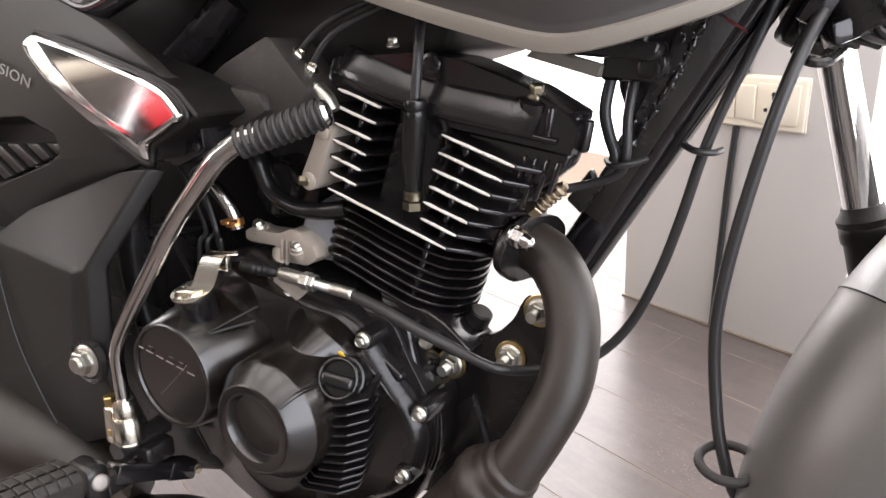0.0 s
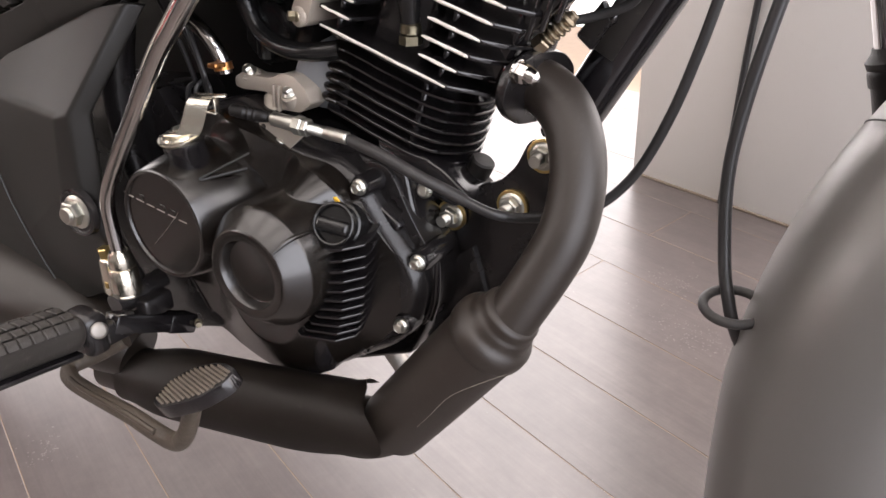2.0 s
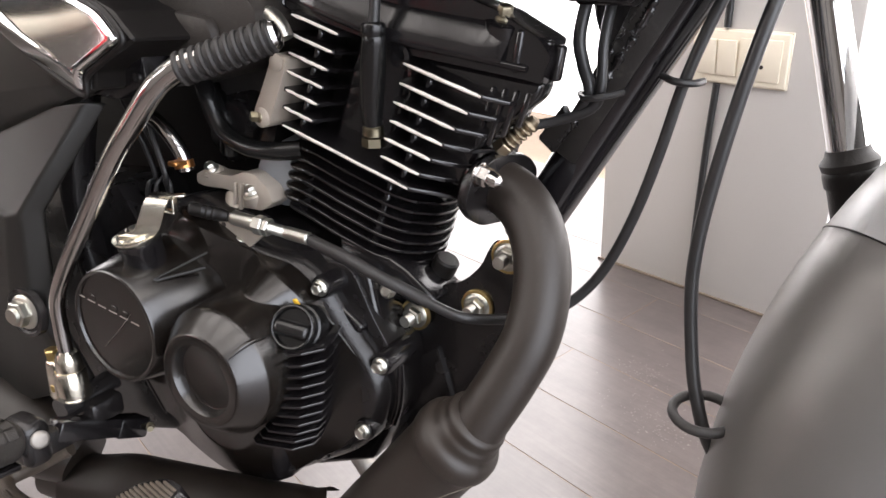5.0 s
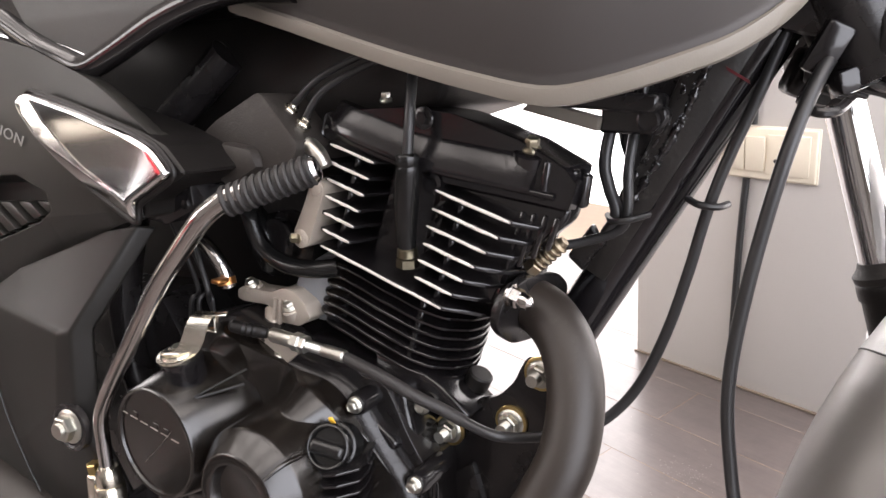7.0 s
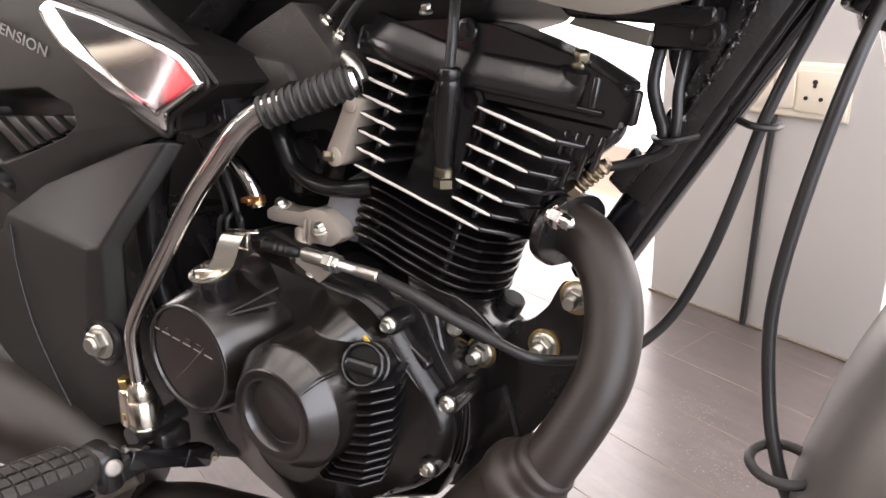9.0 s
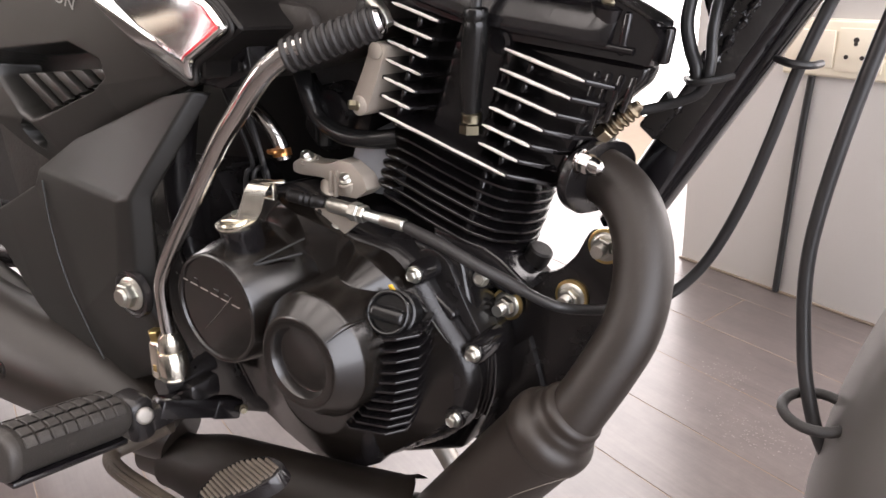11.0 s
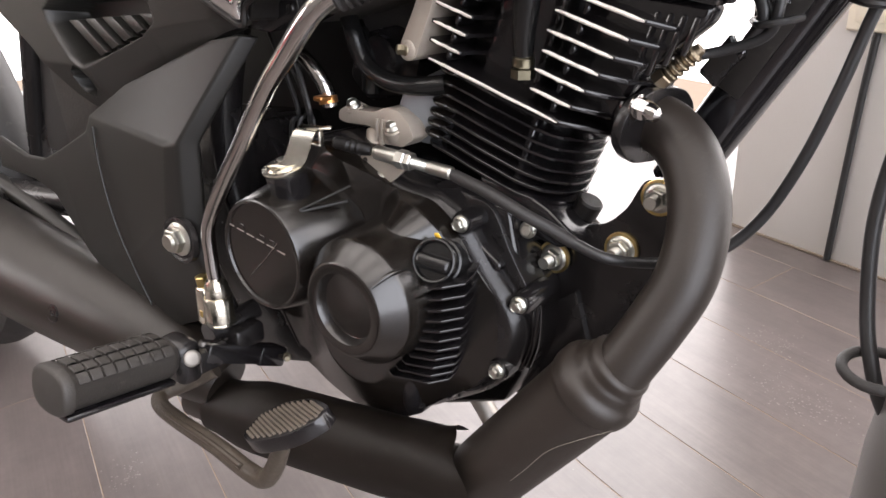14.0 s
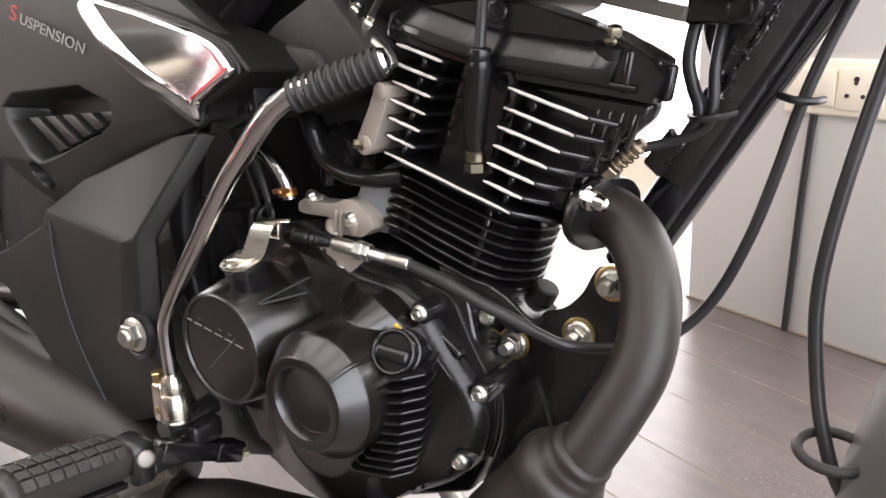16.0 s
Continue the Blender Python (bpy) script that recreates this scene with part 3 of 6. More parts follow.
# cooling fins of the cover
for k in range(11):
    z = 0.3860 - 0.0088 * k + 0.00010 * k * k
    dl, dr = -0.00036 * k * k, -0.00014 * k * k
    # each fin stands out to a long edge with two corners
    prof = [(-0.008 + dl, -0.116), (-0.004 + dl, -0.150), (-0.001 + dl, -0.1635), (0.006 + dl, -0.1675), (0.014 + dr, -0.1630), (0.0235 + dr, -0.1500), (0.0210 + dr, -0.1380), (0.010 + dr, -0.113)]
    fb = prism(prof, -0.0010, 0.0010, "z", 0.0005, 2)
    fb.transform(Matrix.Translation((0, 0, z)) @ pose(0, 0, 0, 0, -4, 0))
    P("cooling_fin", fb, GLOSS, parent=cover)
# oil filler cap
CAP_AXIS = Vector((0.24, -0.88, 0.40)).normalized()
capm = aim(Vector((0.0015, -0.1580, 0.4020)) - CAP_AXIS * 0.0105, CAP_AXIS) @ Matrix.Scale(0.84, 4)
cap = P("oil_filler_cap", lathe([(0.0195, -0.022), (0.0195, -0.004), (0.0178, -0.003), (0.0172, 0.000), (0.0188, 0.0012), (0.0192, 0.0030), (0.0192, 0.0080), (0.0184, 0.0098), (0.0172, 0.0104), (0.0160, 0.0098), (0.0150, 0.0060)], 40, capm), CAPPL, "round black plastic oil filler cap", cover)
part("grip", box(0.0315, 0.0130, 0.0130, capm @ Matrix.Translation((0, -0.0015, 0.0085)) @ pose(0, 0, 0, 0, 0, -8), 0.0048, 4), CAPPL, cap, "raised grip of the filler cap")
part("paint_mark", box(0.004, 0.002, 0.006, Matrix.Translation((-0.0062, -0.1415, 0.4128)) @ pose(0, 0, 0, 20, -20, 0), 0.0008, 1), YELLOW, cover, "yellow paint dab")
for p in ((-0.0045, -0.1170, 0.4155), (0.0445, -0.1150, 0.3650), (0.0277, -0.1150, 0.3058), (-0.118, -0.096, 0.2170)):
    shared("cover_bolt", BOLT_M6, cover, aim(p, TOWARD, 13 * p[0] * 100), "silver flange bolt")
for p in ((-0.0045, -0.117, 0.4155), (0.0445, -0.115, 0.3650), (0.0277, -0.115, 0.3058)):
    P("bolt_boss", lathe([(0.0092, -0.035), (0.0088, -0.002), (0.0080, 0.0)], 20, aim(p, TOWARD)), GLOSS, parent=cover)

# ---- crankcase behind the cover
CASE = [(-0.21, 0.36), (-0.19, 0.43), (-0.13, 0.452), (-0.06, 0.436), (-0.01, 0.428), (0.02, 0.425), (0.022, 0.412), (0.026, 0.394), (0.034, 0.370), (0.040, 0.330), (0.034, 0.290),
        (0.02, 0.262), (-0.04, 0.236), (-0.13, 0.228), (-0.19, 0.27)]
case = P("crankcase", prism(CASE, -0.092, 0.015, "y", 0.006, 3), GLOSS, "gloss black engine crankcase")
# ribbed shoulder in front of the filler cap
P("shoulder", prism([tuple(p) for p in refine([(-0.032, 0.4165), (-0.008, 0.4300), (0.008, 0.4250), (0.016, 0.4100), (0.0260, 0.3900), (0.044, 0.362), (0.047, 0.322), (0.036, 0.296), (0.000, 0.300), (-0.020, 0.380)], 0.01, True, 0.008)], -0.0960, -0.055, "y", 0.006, 3), BLACK, "black shoulder of the case", case)
P("shoulder_pad", box(0.0105, 0.0120, 0.036, Matrix.Translation((0.0050, -0.0985, 0.3905)) @ pose(0, 0, 0, 0, -54, 0), 0.0040, 4), GLOSS, parent=case)
P("shoulder_rib", box(0.0030, 0.0060, 0.020, Matrix.Translation((0.0225, -0.0970, 0.3715)) @ pose(0, 0, 0, 0, -50, 0), 0.0014, 3), GLOSS, parent=case)
P("case_rib", sweep([(0.047, -0.095, 0.372), (0.0495, -0.096, 0.350), (0.0480, -0.096, 0.325), (0.042, -0.095, 0.306)], 0.0030, 10, 6), GLOSS, parent=case)
# drain bosses under the cover
P("drain_boss", prism([(-0.094, 0.242), (-0.088, 0.2255), (-0.078, 0.2225), (-0.064, 0.234), (-0.052, 0.245), (-0.070, 0.250)], -0.116, -0.08, "y", 0.003, 2), GLOSS, parent=case)
P("drain_boss", prism([(-0.040, 0.266), (-0.036, 0.2550), (-0.018, 0.2620), (-0.0120, 0.268), (-0.0110, 0.286)], -0.114, -0.08, "y", 0.003, 2), GLOSS, parent=case)
P("drain_boss", merge(sweep([(-0.0520, -0.117, 0.276, 0.0105), (-0.0525, -0.117, 0.262, 0.0105), (-0.0530, -0.117, 0.248, 0.0095), (-0.0530, -0.117, 0.241, 0.0075)], 0.01, 18, 4), prism([(-0.0760, 0.2330), (-0.0720, 0.2265), (-0.0560, 0.2330), (-0.0420, 0.2420), (-0.0400, 0.2500), (-0.0600, 0.2470)], -0.121, -0.09, "y", 0.0025, 2)), GLOSS, parent=case)
P("case_tab", prism([(-0.0165, 0.2610), (-0.0135, 0.2610), (-0.0125, 0.2850), (-0.0165, 0.2850)], -0.106, -0.075, "y", 0.0008, 1), GLOSS, "thin black cast tab under the case", case)
# machined bright mouth between case and cylinder
P("case_mouth", prism([(-0.02, 0.415), (-0.02, 0.440), (0.022, 0.4325), (0.040, 0.4245), (0.067, 0.4035), (0.050, 0.395)], -0.074, -0.030, "y", 0.004, 3), GLOSS, parent=case)
P("knock_plug", lathe([(0.0100, -0.008), (0.0100, 0.003), (0.0085, 0.0045)], 20, aim((0.0560, -0.040, 0.4215), (0.45, -0.05, 0.9))), DARKPL, parent=case)

# ---- cylinder and head lean forward 18 degrees
CYL = pose(0, 0, 0, 0, 18, 0)


def rounded_plate(u0, u1, y0, y1, r, v, th, notch=None):
    o = refine([(u0, y0), (u1, y0), (u1, y1), (u0, y1)], 1.0, True, r)
    bm = prism([tuple(p) for p in o], v - th / 2, v + th / 2, "z", 0.0004, 1)
    bm.transform(CYL)
    return bm


def fin_plate(grow, v, th):
    """One cylinder fin: straight sides, scalloped rear, and a front that curves away from its near corner."""
    o = [(-0.213 - grow, -0.060), (-0.204 - grow, -0.076 - grow), (-0.176, -0.0765 - grow), (-0.160, -0.078 - grow), (-0.122, -0.078 - grow), (-0.104 + grow, -0.072 - grow), (-0.090 + grow, -0.054 - grow * 0.5), (-0.0855 + grow, -0.036), (-0.093 + grow, -0.008),
         (-0.112 + grow, 0.024), (-0.140, 0.046), (-0.19, 0.055), (-0.205 - grow, 0.04)]
    bm = prism([tuple(p) for p in refine(o, 1.0, True, 0.006)], v - th / 2, v + th / 2, "z", 0.0004, 1)
    bm.transform(CYL)
    return bm


cyl = P("cylinder", merge(fin_plate(-0.0135, 0.4450, 0.074)), GLOSS, "gloss black cylinder barrel")
for k in range(8):
    part("cooling_fin", fin_plate(0.0004 * (k % 3), 0.4750 - 0.0085 * k, 0.0024), GLOSS, cyl)
for k in range(7):
    lobe = bmesh.new()
    bmesh.ops.create_icosphere(lobe, subdivisions=3, radius=1, matrix=CYL @ Matrix.Translation((-0.2035, -0.0690, 0.4745 - 0.0085 * k)) @ Matrix.Diagonal((0.0105, 0.0100, 0.0036, 1)))
    part("fin_lobe", lobe, COVER, cyl)
for u, y in ((-0.124, -0.071),):
    b = box(0.005, 0.006, 0.058, CYL @ Matrix.Translation((u, y, 0.447)), 0.001, 1)
    part("fin_rib", b, GLOSS, cyl)

head = P("cylinder_head", merge(*[b for b in (rounded_plate(-0.205, -0.068, -0.055, 0.015, 0.012, 0.528, 0.094),)]), GLOSS, "gloss black cylinder head with bright machined fin edges")
edge_rng = random.Random(21)


def worn_edge(s0, s1, v):
    """A thin bright strip along a fin whose width and height waver a little."""
    pts = []
    for i in range(9):
        k = 0.55 if i in (0, 8) else 1.0
        pts.append((s0 + (s1 - s0) * i / 8, -0.0940, v + edge_rng.uniform(-0.00018, 0.00018), (0.00118 + edge_rng.uniform(-0.00016, 0.00014)) * k))
    bm = sweep(pts, 0.0012, 8, 2)
    bm.transform(CYL)
    return bm


FIN_V = [0.484 + 0.01285 * k for k in range(7)]
for k, v in enumerate(FIN_V):
    ul, ur = -0.212 - 0.13 * (v - 0.484), -0.098 + 0.40 * (v - 0.484)
    front = -0.062 + 0.18 * (v - 0.484)
    if k == 0:
        outline = [(ul, -0.094), (ur, -0.094), (front - 0.012, -0.072), (front, -0.05), (front - 0.02, 0.02), (ul, 0.02)]
        segs = [(ul + 0.002, ur - 0.001)]
    else:
        a, b = -0.186 + 0.0012 * k, -0.127 + 0.001 * (k % 2)
        outline = [(ul, -0.094), (a, -0.094), (a + 0.004, -0.062), (b - 0.006, -0.062), (b, -0.094), (ur, -0.094), (ur + 0.014, -0.082), (front, -0.05), (front - 0.02, 0.02), (ul, 0.02)]
        segs = [(ul + 0.002, a - 0.001), (b + 0.001, ur - 0.001)]
    fb = prism(outline, v - 0.0015, v + 0.0015, "z", 0.0004, 1)
    fb.transform(CYL)
    fin = part("cooling_fin", fb, GLOSS, head)
    for s0, s1 in segs:
        part("machined_edge", worn_edge(s0, s1, v), MACHINED, fin, "bare bright machined fin edge")
    if k:
        for u in (-0.198, -0.108):
            part("fin_post", box(0.0045, 0.020, 0.0085, CYL @ Matrix.Translation((u, -0.079, v - 0.0064)), 0.0012, 1), GLOSS, head)
# well round the plug
part("plug_well", rounded_plate(-0.181, -0.131, -0.070, -0.05, 0.006, 0.522, 0.080), GLOSS, head)
part("stud_boss", lathe([(0.0075, 0), (0.0075, 0.008), (0.0045, 0.0085), (0.0045, 0.003)], 18, CYL @ aim((-0.133, -0.082, 0.563), TOWARD)), GLOSS, head)
# front corner of the head, cut back towards the exhaust port, with upright flutes
wedge = prism([(-0.140, 0.562), (-0.040, 0.5795), (-0.040, 0.569), (-0.066, 0.526), (-0.073, 0.492), (-0.110, 0.486)], -0.0745, -0.050, "y", 0.004, 3)
wedge.transform(CYL)
part("front_corner", wedge, GLOSS, head)
for k in range(4):
    part("front_flute", box(0.0036, 0.006, 0.046 - 0.0075 * k, CYL @ Matrix.Translation((-0.0690 + 0.0078 * k, -0.0745, 0.5430 + 0.0055 * k)), 0.0016, 2), GLOSS, head)

# rocker cover, narrower at the top
RC = [(-0.236, 0.562), (-0.236, 0.580), (-0.205, 0.592), (-0.168, 0.606), (-0.132, 0.613), (-0.078, 0.612), (-0.046, 0.606), (-0.032, 0.596), (-0.031, 0.574), (-0.052, 0.568)]
rings = []
for y, sh in ((-0.088, 0.006), (-0.089, 0.0035), (-0.086, 0.0015), (-0.078, 0.001), (-0.070, 0.0), (-0.062, -0.001), (-0.054, -0.002), (-0.046, -0.002), (-0.03, -0.003), (0.03, -0.003), (0.06, 0), (0.070, 0.006)):
    c = np.mean(RC, axis=0)
    o = refine(RC, 0.01, True, 0.005)
    edge_u = -0.0360 + 0.6 * min(0.0, y + 0.083) * -1 - 0.004 * (y < -0.085) - 0.36 * max(0.0, y + 0.070)
    fall = 0.30 * max(0.0, y + 0.05)
    ring = []
    for p in o:
        u = min(p[0] - (p[0] - c[0]) * sh * 4, edge_u)
        foot = 0.562 + 0.019 * min(1.0, max(0.0, (u + 0.150) / 0.110))
        ring.append(Vector((u, y, max(foot, p[1] - (p[1] - c[1]) * sh * 10 - fall) if p[1] > 0.575 else max(foot, p[1]))))
    rings.append(ring)
rb = ring_loft(rings)
rb.transform(CYL)
rocker = P("rocker_cover", rb, GLOSS, "gloss black rocker cover on the head")
for k in range(4):
    part("cover_flute", box(0.0052, 0.010, 0.025 - 0.0012 * k, CYL @ Matrix.Translation((-0.0570 + 0.0074 * k, -0.0850 + 0.0035 * k, 0.5935)) @ pose(0, 0, 0, 0, -10, 0), 0.0022, 3), GLOSS, rocker)
# lower side of the cover flares outwards
flare_rings = []
for u in np.linspace(-0.226, -0.064, 19):
    foot = 0.562 + 0.019 * min(1.0, max(0.0, (u + 0.150) / 0.110))
    inset = 0.004 * (1 - step01(u, -0.226, -0.212)) + 0.004 * step01(u, -0.072, -0.064)
    flare_rings.append([Vector((u, y + (inset if y < -0.086 else 0.0), foot + dz)) for y, dz in ((-0.080, 0.030), (-0.0885, 0.0295), (-0.0905, 0.0265), (-0.0945, 0.0150), (-0.0962, 0.0100), (-0.0955, 0.0070), (-0.080, 0.0065))])
flare = ring_loft(flare_rings)
flare.transform(CYL)
part("cover_flare", flare, GLOSS, rocker)
ledge = sweep([(-0.230, -0.0895, 0.5700), (-0.150, -0.0895, 0.5700), (-0.095, -0.0895, 0.5785), (-0.048, -0.0885, 0.5860)], 0.0024, 10, 6)
ledge.transform(CYL)
part("cover_ledge", ledge, GLOSS, rocker)
for p, d in (((0.1180, -0.0835, 0.6000), (0.25, -0.35, 1)),):
    shared("cover_bolt", BOLT_GOLD, rocker, aim(p, d), "brass-tinted flange bolt")
shared("cover_bolt", BOLT_DARK, rocker, aim((0.0412, -0.0875, 0.6200), TOWARD), "black painted bolt")
shared("cover_bolt", BOLT_M6, rocker, aim((0.0010, -0.072, 0.632), (0, -0.4, 1)), "dull silver bolt")
part("bolt_pocket", lathe([(0.0115, -0.012), (0.0115, -0.001), (0.0085, 0.0)], 20, aim((0.1180, -0.0835, 0.6000), (0.25, -0.35, 1))), GLOSS, rocker)

# spark plug, cap and lead
plug = P("spark_plug", merge(lathe([(0.0082, 0), (0.0082, 0.006), (0.0068, 0.007), (0.0068, 0.009)], 6, aim((0.0262, -0.090, 0.5165), (0.04, -0.05, 1))),
                             lathe([(0.0078, 0.008), (0.0074, 0.010), (0.0074, 0.013), (0.0066, 0.014), (0.0066, 0.017)], 20, aim((0.0262, -0.090, 0.5165), (0.04, -0.05, 1)))), PLUGMETAL, "tarnished metal spark plug hexagon")
part("plug_cap", sweep([(0.0272, -0.092, 0.532, 0.0066), (0.0290, -0.095, 0.545, 0.0076), (0.0338, -0.100, 0.567, 0.0086), (0.0380, -0.104, 0.586, 0.0078), (0.0382, -0.1045, 0.590, 0.0068), (0.0385, -0.105, 0.592, 0.0078), (0.0388, -0.105, 0.5965, 0.0076), (0.0388, -0.105, 0.5975, 0.0045)], 0.01, 20, 5), CAPPL, plug, "black rubber plug cap")
part("plug_lead", sweep([(0.0388, -0.105, 0.595), (0.0405, -0.104, 0.620), (0.038, -0.096, 0.645), (0.028, -0.075, 0.665), (0.01, -0.05, 0.675)], 0.0036, 10), CABLE, plug, "black ignition lead")

# inlet flange and stub
inlet = P("inlet_flange", merge(prism([tuple(p) for p in refine([(-0.0523, 0.5766), (-0.0390, 0.5729), (-0.0429, 0.5634), (-0.0550, 0.5360), (-0.0601, 0.5236), (-0.0715, 0.5262), (-0.0738, 0.5340), (-0.0612, 0.5572)], 1, True, 0.004)], -0.098, -0.060, "y", 0.003, 3),
                                lathe([(0.0075, -0.02), (0.0075, 0.002), (0.0055, 0.0035)], 18, aim((-0.0668, -0.096, 0.5300), TOWARD)),
                                lathe([(0.0060, -0.02), (0.0060, 0.002), (0.0045, 0.003)], 18, aim((-0.048, -0.098, 0.5695), TOWARD))), BRACKET, "bare cast aluminium inlet flange")
shared("flange_bolt", BOLT_GOLD, inlet, aim((-0.0690, -0.0965, 0.5300), (-0.55, -0.80, 0.1)) @ Matrix.Scale(0.85, 4))
P("inlet_rubber", sweep([(-0.075, -0.03, 0.545), (-0.11, -0.03, 0.550), (-0.15, -0.03, 0.552)], 0.026, 20, 5), RUBBER, "black rubber inlet stub")

# ---- exhaust
ab = merge(lathe([(0.0098, 0), (0.0098, 0.002), (0.0085, 0.0025)], 24), lathe([(0.0082, 0.002), (0.0082, 0.010), (0.0074, 0.011)], 6), lathe([(0.0070, 0.0105), (0.0072, 0.014), (0.0055, 0.019), (0.0020, 0.0215)], 20))
ACORN = bpy.data.meshes.new("acorn_nut")
bmesh.ops.recalc_face_normals(ab, faces=ab.faces[:])
ab.to_mesh(ACORN)
ab.free()
for q in ACORN.polygons:
    q.use_smooth = True
ACORN.set_sharp_from_angle(angle=radians(35))
ACORN.materials.append(DULLCHROME)
flange = P("exhaust_flange", prism([tuple(p) for p in refine([(-0.048, -0.012), (-0.022, -0.030), (0.022, -0.030), (0.048, -0.012), (0.048, 0.012), (0.022, 0.027), (-0.022, 0.027), (-0.048, 0.012)], 0.004, True, 0.014)], -0.015, 0.0, "z", 0.0025, 3), BLACK,
           "thick black oval exhaust flange")
fz = Vector((0.96, -0.16, -0.22)).normalized()
fx = (Vector((0, 1, -0.08)) - fz * fz.dot(Vector((0, 1, -0.08)))).normalized()
fm = Matrix((fx, fz.cross(fx), fz)).transposed().to_4x4()
fm.translation = (0.107, -0.050, 0.496)
nutm = fm @ pose(-0.0345, 0.005, 0.0) @ Matrix.Scale(0.84, 4)
fm.translation = (0.1065, -0.0500, 0.4885)
fm = fm @ Matrix.Diagonal((0.90, 0.90, 0.50, 1))
flange.matrix_local = fm
P("port_stub", sweep([(0.04, -0.03, 0.510), (0.075, -0.043, 0.502), (0.095, -0.048, 0.498)], 0.0265, 18, 4), GLOSS, parent=bike)
shared("flange_nut", ACORN, flange, fm.inverted() @ nutm, "chromed acorn nut")
PIPE_PTS = [(0.101, -0.049, 0.4905), (0.1175, -0.053, 0.4843), (0.1340, -0.061, 0.4703), (0.1453, -0.072, 0.450), (0.1503, -0.084, 0.4265), (0.1492, -0.096, 0.4025), (0.1398, -0.107, 0.377), (0.1280, -0.117, 0.352), (0.1200, -0.122, 0.336)]
pipe = P("exhaust_pipe", sweep(PIPE_PTS, 0.0190, 28, 7), PIPE, "matt black exhaust header pipe")
ax = Vector((0.020, -0.122, 0.214)) - Vector((0.119, -0.121, 0.345))
a0 = Vector((0.1245, -0.1195, 0.348))
cat = [tuple(a0 + ax * s) + (r,) for s, r in ((-0.02, 0.0190), (-0.005, 0.0222), (0.03, 0.0228), (0.05, 0.0245), (0.085, 0.0262), (0.11, 0.0300), (0.14, 0.0318), (0.19, 0.0318), (0.22, 0.0300), (0.5, 0.0300), (0.98, 0.0297), (1.03, 0.0290), (1.045, 0.0275), (1.05, 0.0255), (1.08, 0.0250))]
part("catalyst_can", sweep(cat, 0.03, 32, 4), PIPE, pipe, "thicker stepped can of the exhaust")
part("drip_mark", sweep([(0.063, -0.1490, 0.2450), (0.077, -0.1515, 0.264), (0.0925, -0.1512, 0.2855), (0.114, -0.1490, 0.303), (0.132, -0.1410, 0.313)], 0.00022, 5, 5), TRIM, pipe, "thin pale drip line")
part("lower_pipe", sweep([(0.022, -0.121, 0.214, 0.0245), (0.010, -0.122, 0.205, 0.0255), (-0.004, -0.125, 0.200, 0.0265), (-0.03, -0.129, 0.196, 0.0260), (-0.07, -0.134, 0.193, 0.025), (-0.20, -0.150, 0.182, 0.024), (-0.30, -0.165, 0.185, 0.024)], 0.024, 24, 6), PIPE, pipe)
# heat shield: a wide half-open sleeve whose front rim is cut away
rings = []
for s in np.linspace(0, 1, 26):
    c = Vector((0.020, -0.132, 0.2150)).lerp(Vector((-0.062, -0.140, 0.1995)), min(1, s * 3)) if s < 1 / 3 else Vector((-0.062, -0.140, 0.1995)).lerp(Vector((-0.255, -0.168, 0.186)), (s - 1 / 3) * 1.5)
    c.z += 0.004
    r = 0.0345 - 0.004 * (1 - step01(s, 0.0, 0.3)) - 0.008 * step01(s, 0.8, 1.0)
    row = []
    for k in range(30):
        a = radians(-150 + 300 * k / 29)
        dx = 0.0
        if s < 0.2:
            dx = (0.018 * math.cos(a) - 0.020 * max(0.0, math.sin(a)) - 0.034 * max(0.0, -math.sin(a) - 0.2) + 0.0025 * math.sin(5 * a)) * (1 - s / 0.2)
        # the upper edge dips between a nick and the pointed tip
        dip = 0.004 * max(0.0, math.sin(a)) ** 3 * (1 - step01(s, 0.13, 0.17))
        row.append(c + Vector((dx, -math.cos(a) * r, math.sin(a) * r - dip)))
    rings.append(row)
hs = ring_loft(rings, False, False)
bmesh.ops.solidify(hs, geom=hs.faces[:], thickness=0.0016)
P("heat_shield", hs, PIPE, "matt black exhaust heat shield with cut-away rim")
# silencer
muf = P("silencer", sweep([(-0.250, -0.165, 0.215, 0.026), (-0.275, -0.170, 0.225, 0.034), (-0.33, -0.178, 0.240, 0.043), (-0.42, -0.188, 0.252, 0.050), (-0.55, -0.200, 0.266, 0.056), (-0.75, -0.215, 0.288, 0.060), (-0.95, -0.225, 0.310, 0.058), (-0.98, -0.226, 0.313, 0.045)], 0.05, 36, 6, flat_y=1.0), SHADEDPIPE, "black exhaust silencer with its shade put into the colour")
part("recessed_screw", merge(lathe([(0.0095, -0.004), (0.0095, 0.001), (0.0075, 0.0015), (0.0075, -0.001)], 20, aim((-0.4265, -0.237, 0.2655), (0.1, -1, 0.22))), lathe([(0.0042, -0.004), (0.0042, 0.0012), (0.002, 0.0016)], 6, aim((-0.4265, -0.237, 0.2655), (0.1, -1, 0.22)))), BLACK, muf, "black socket screw in a recess")

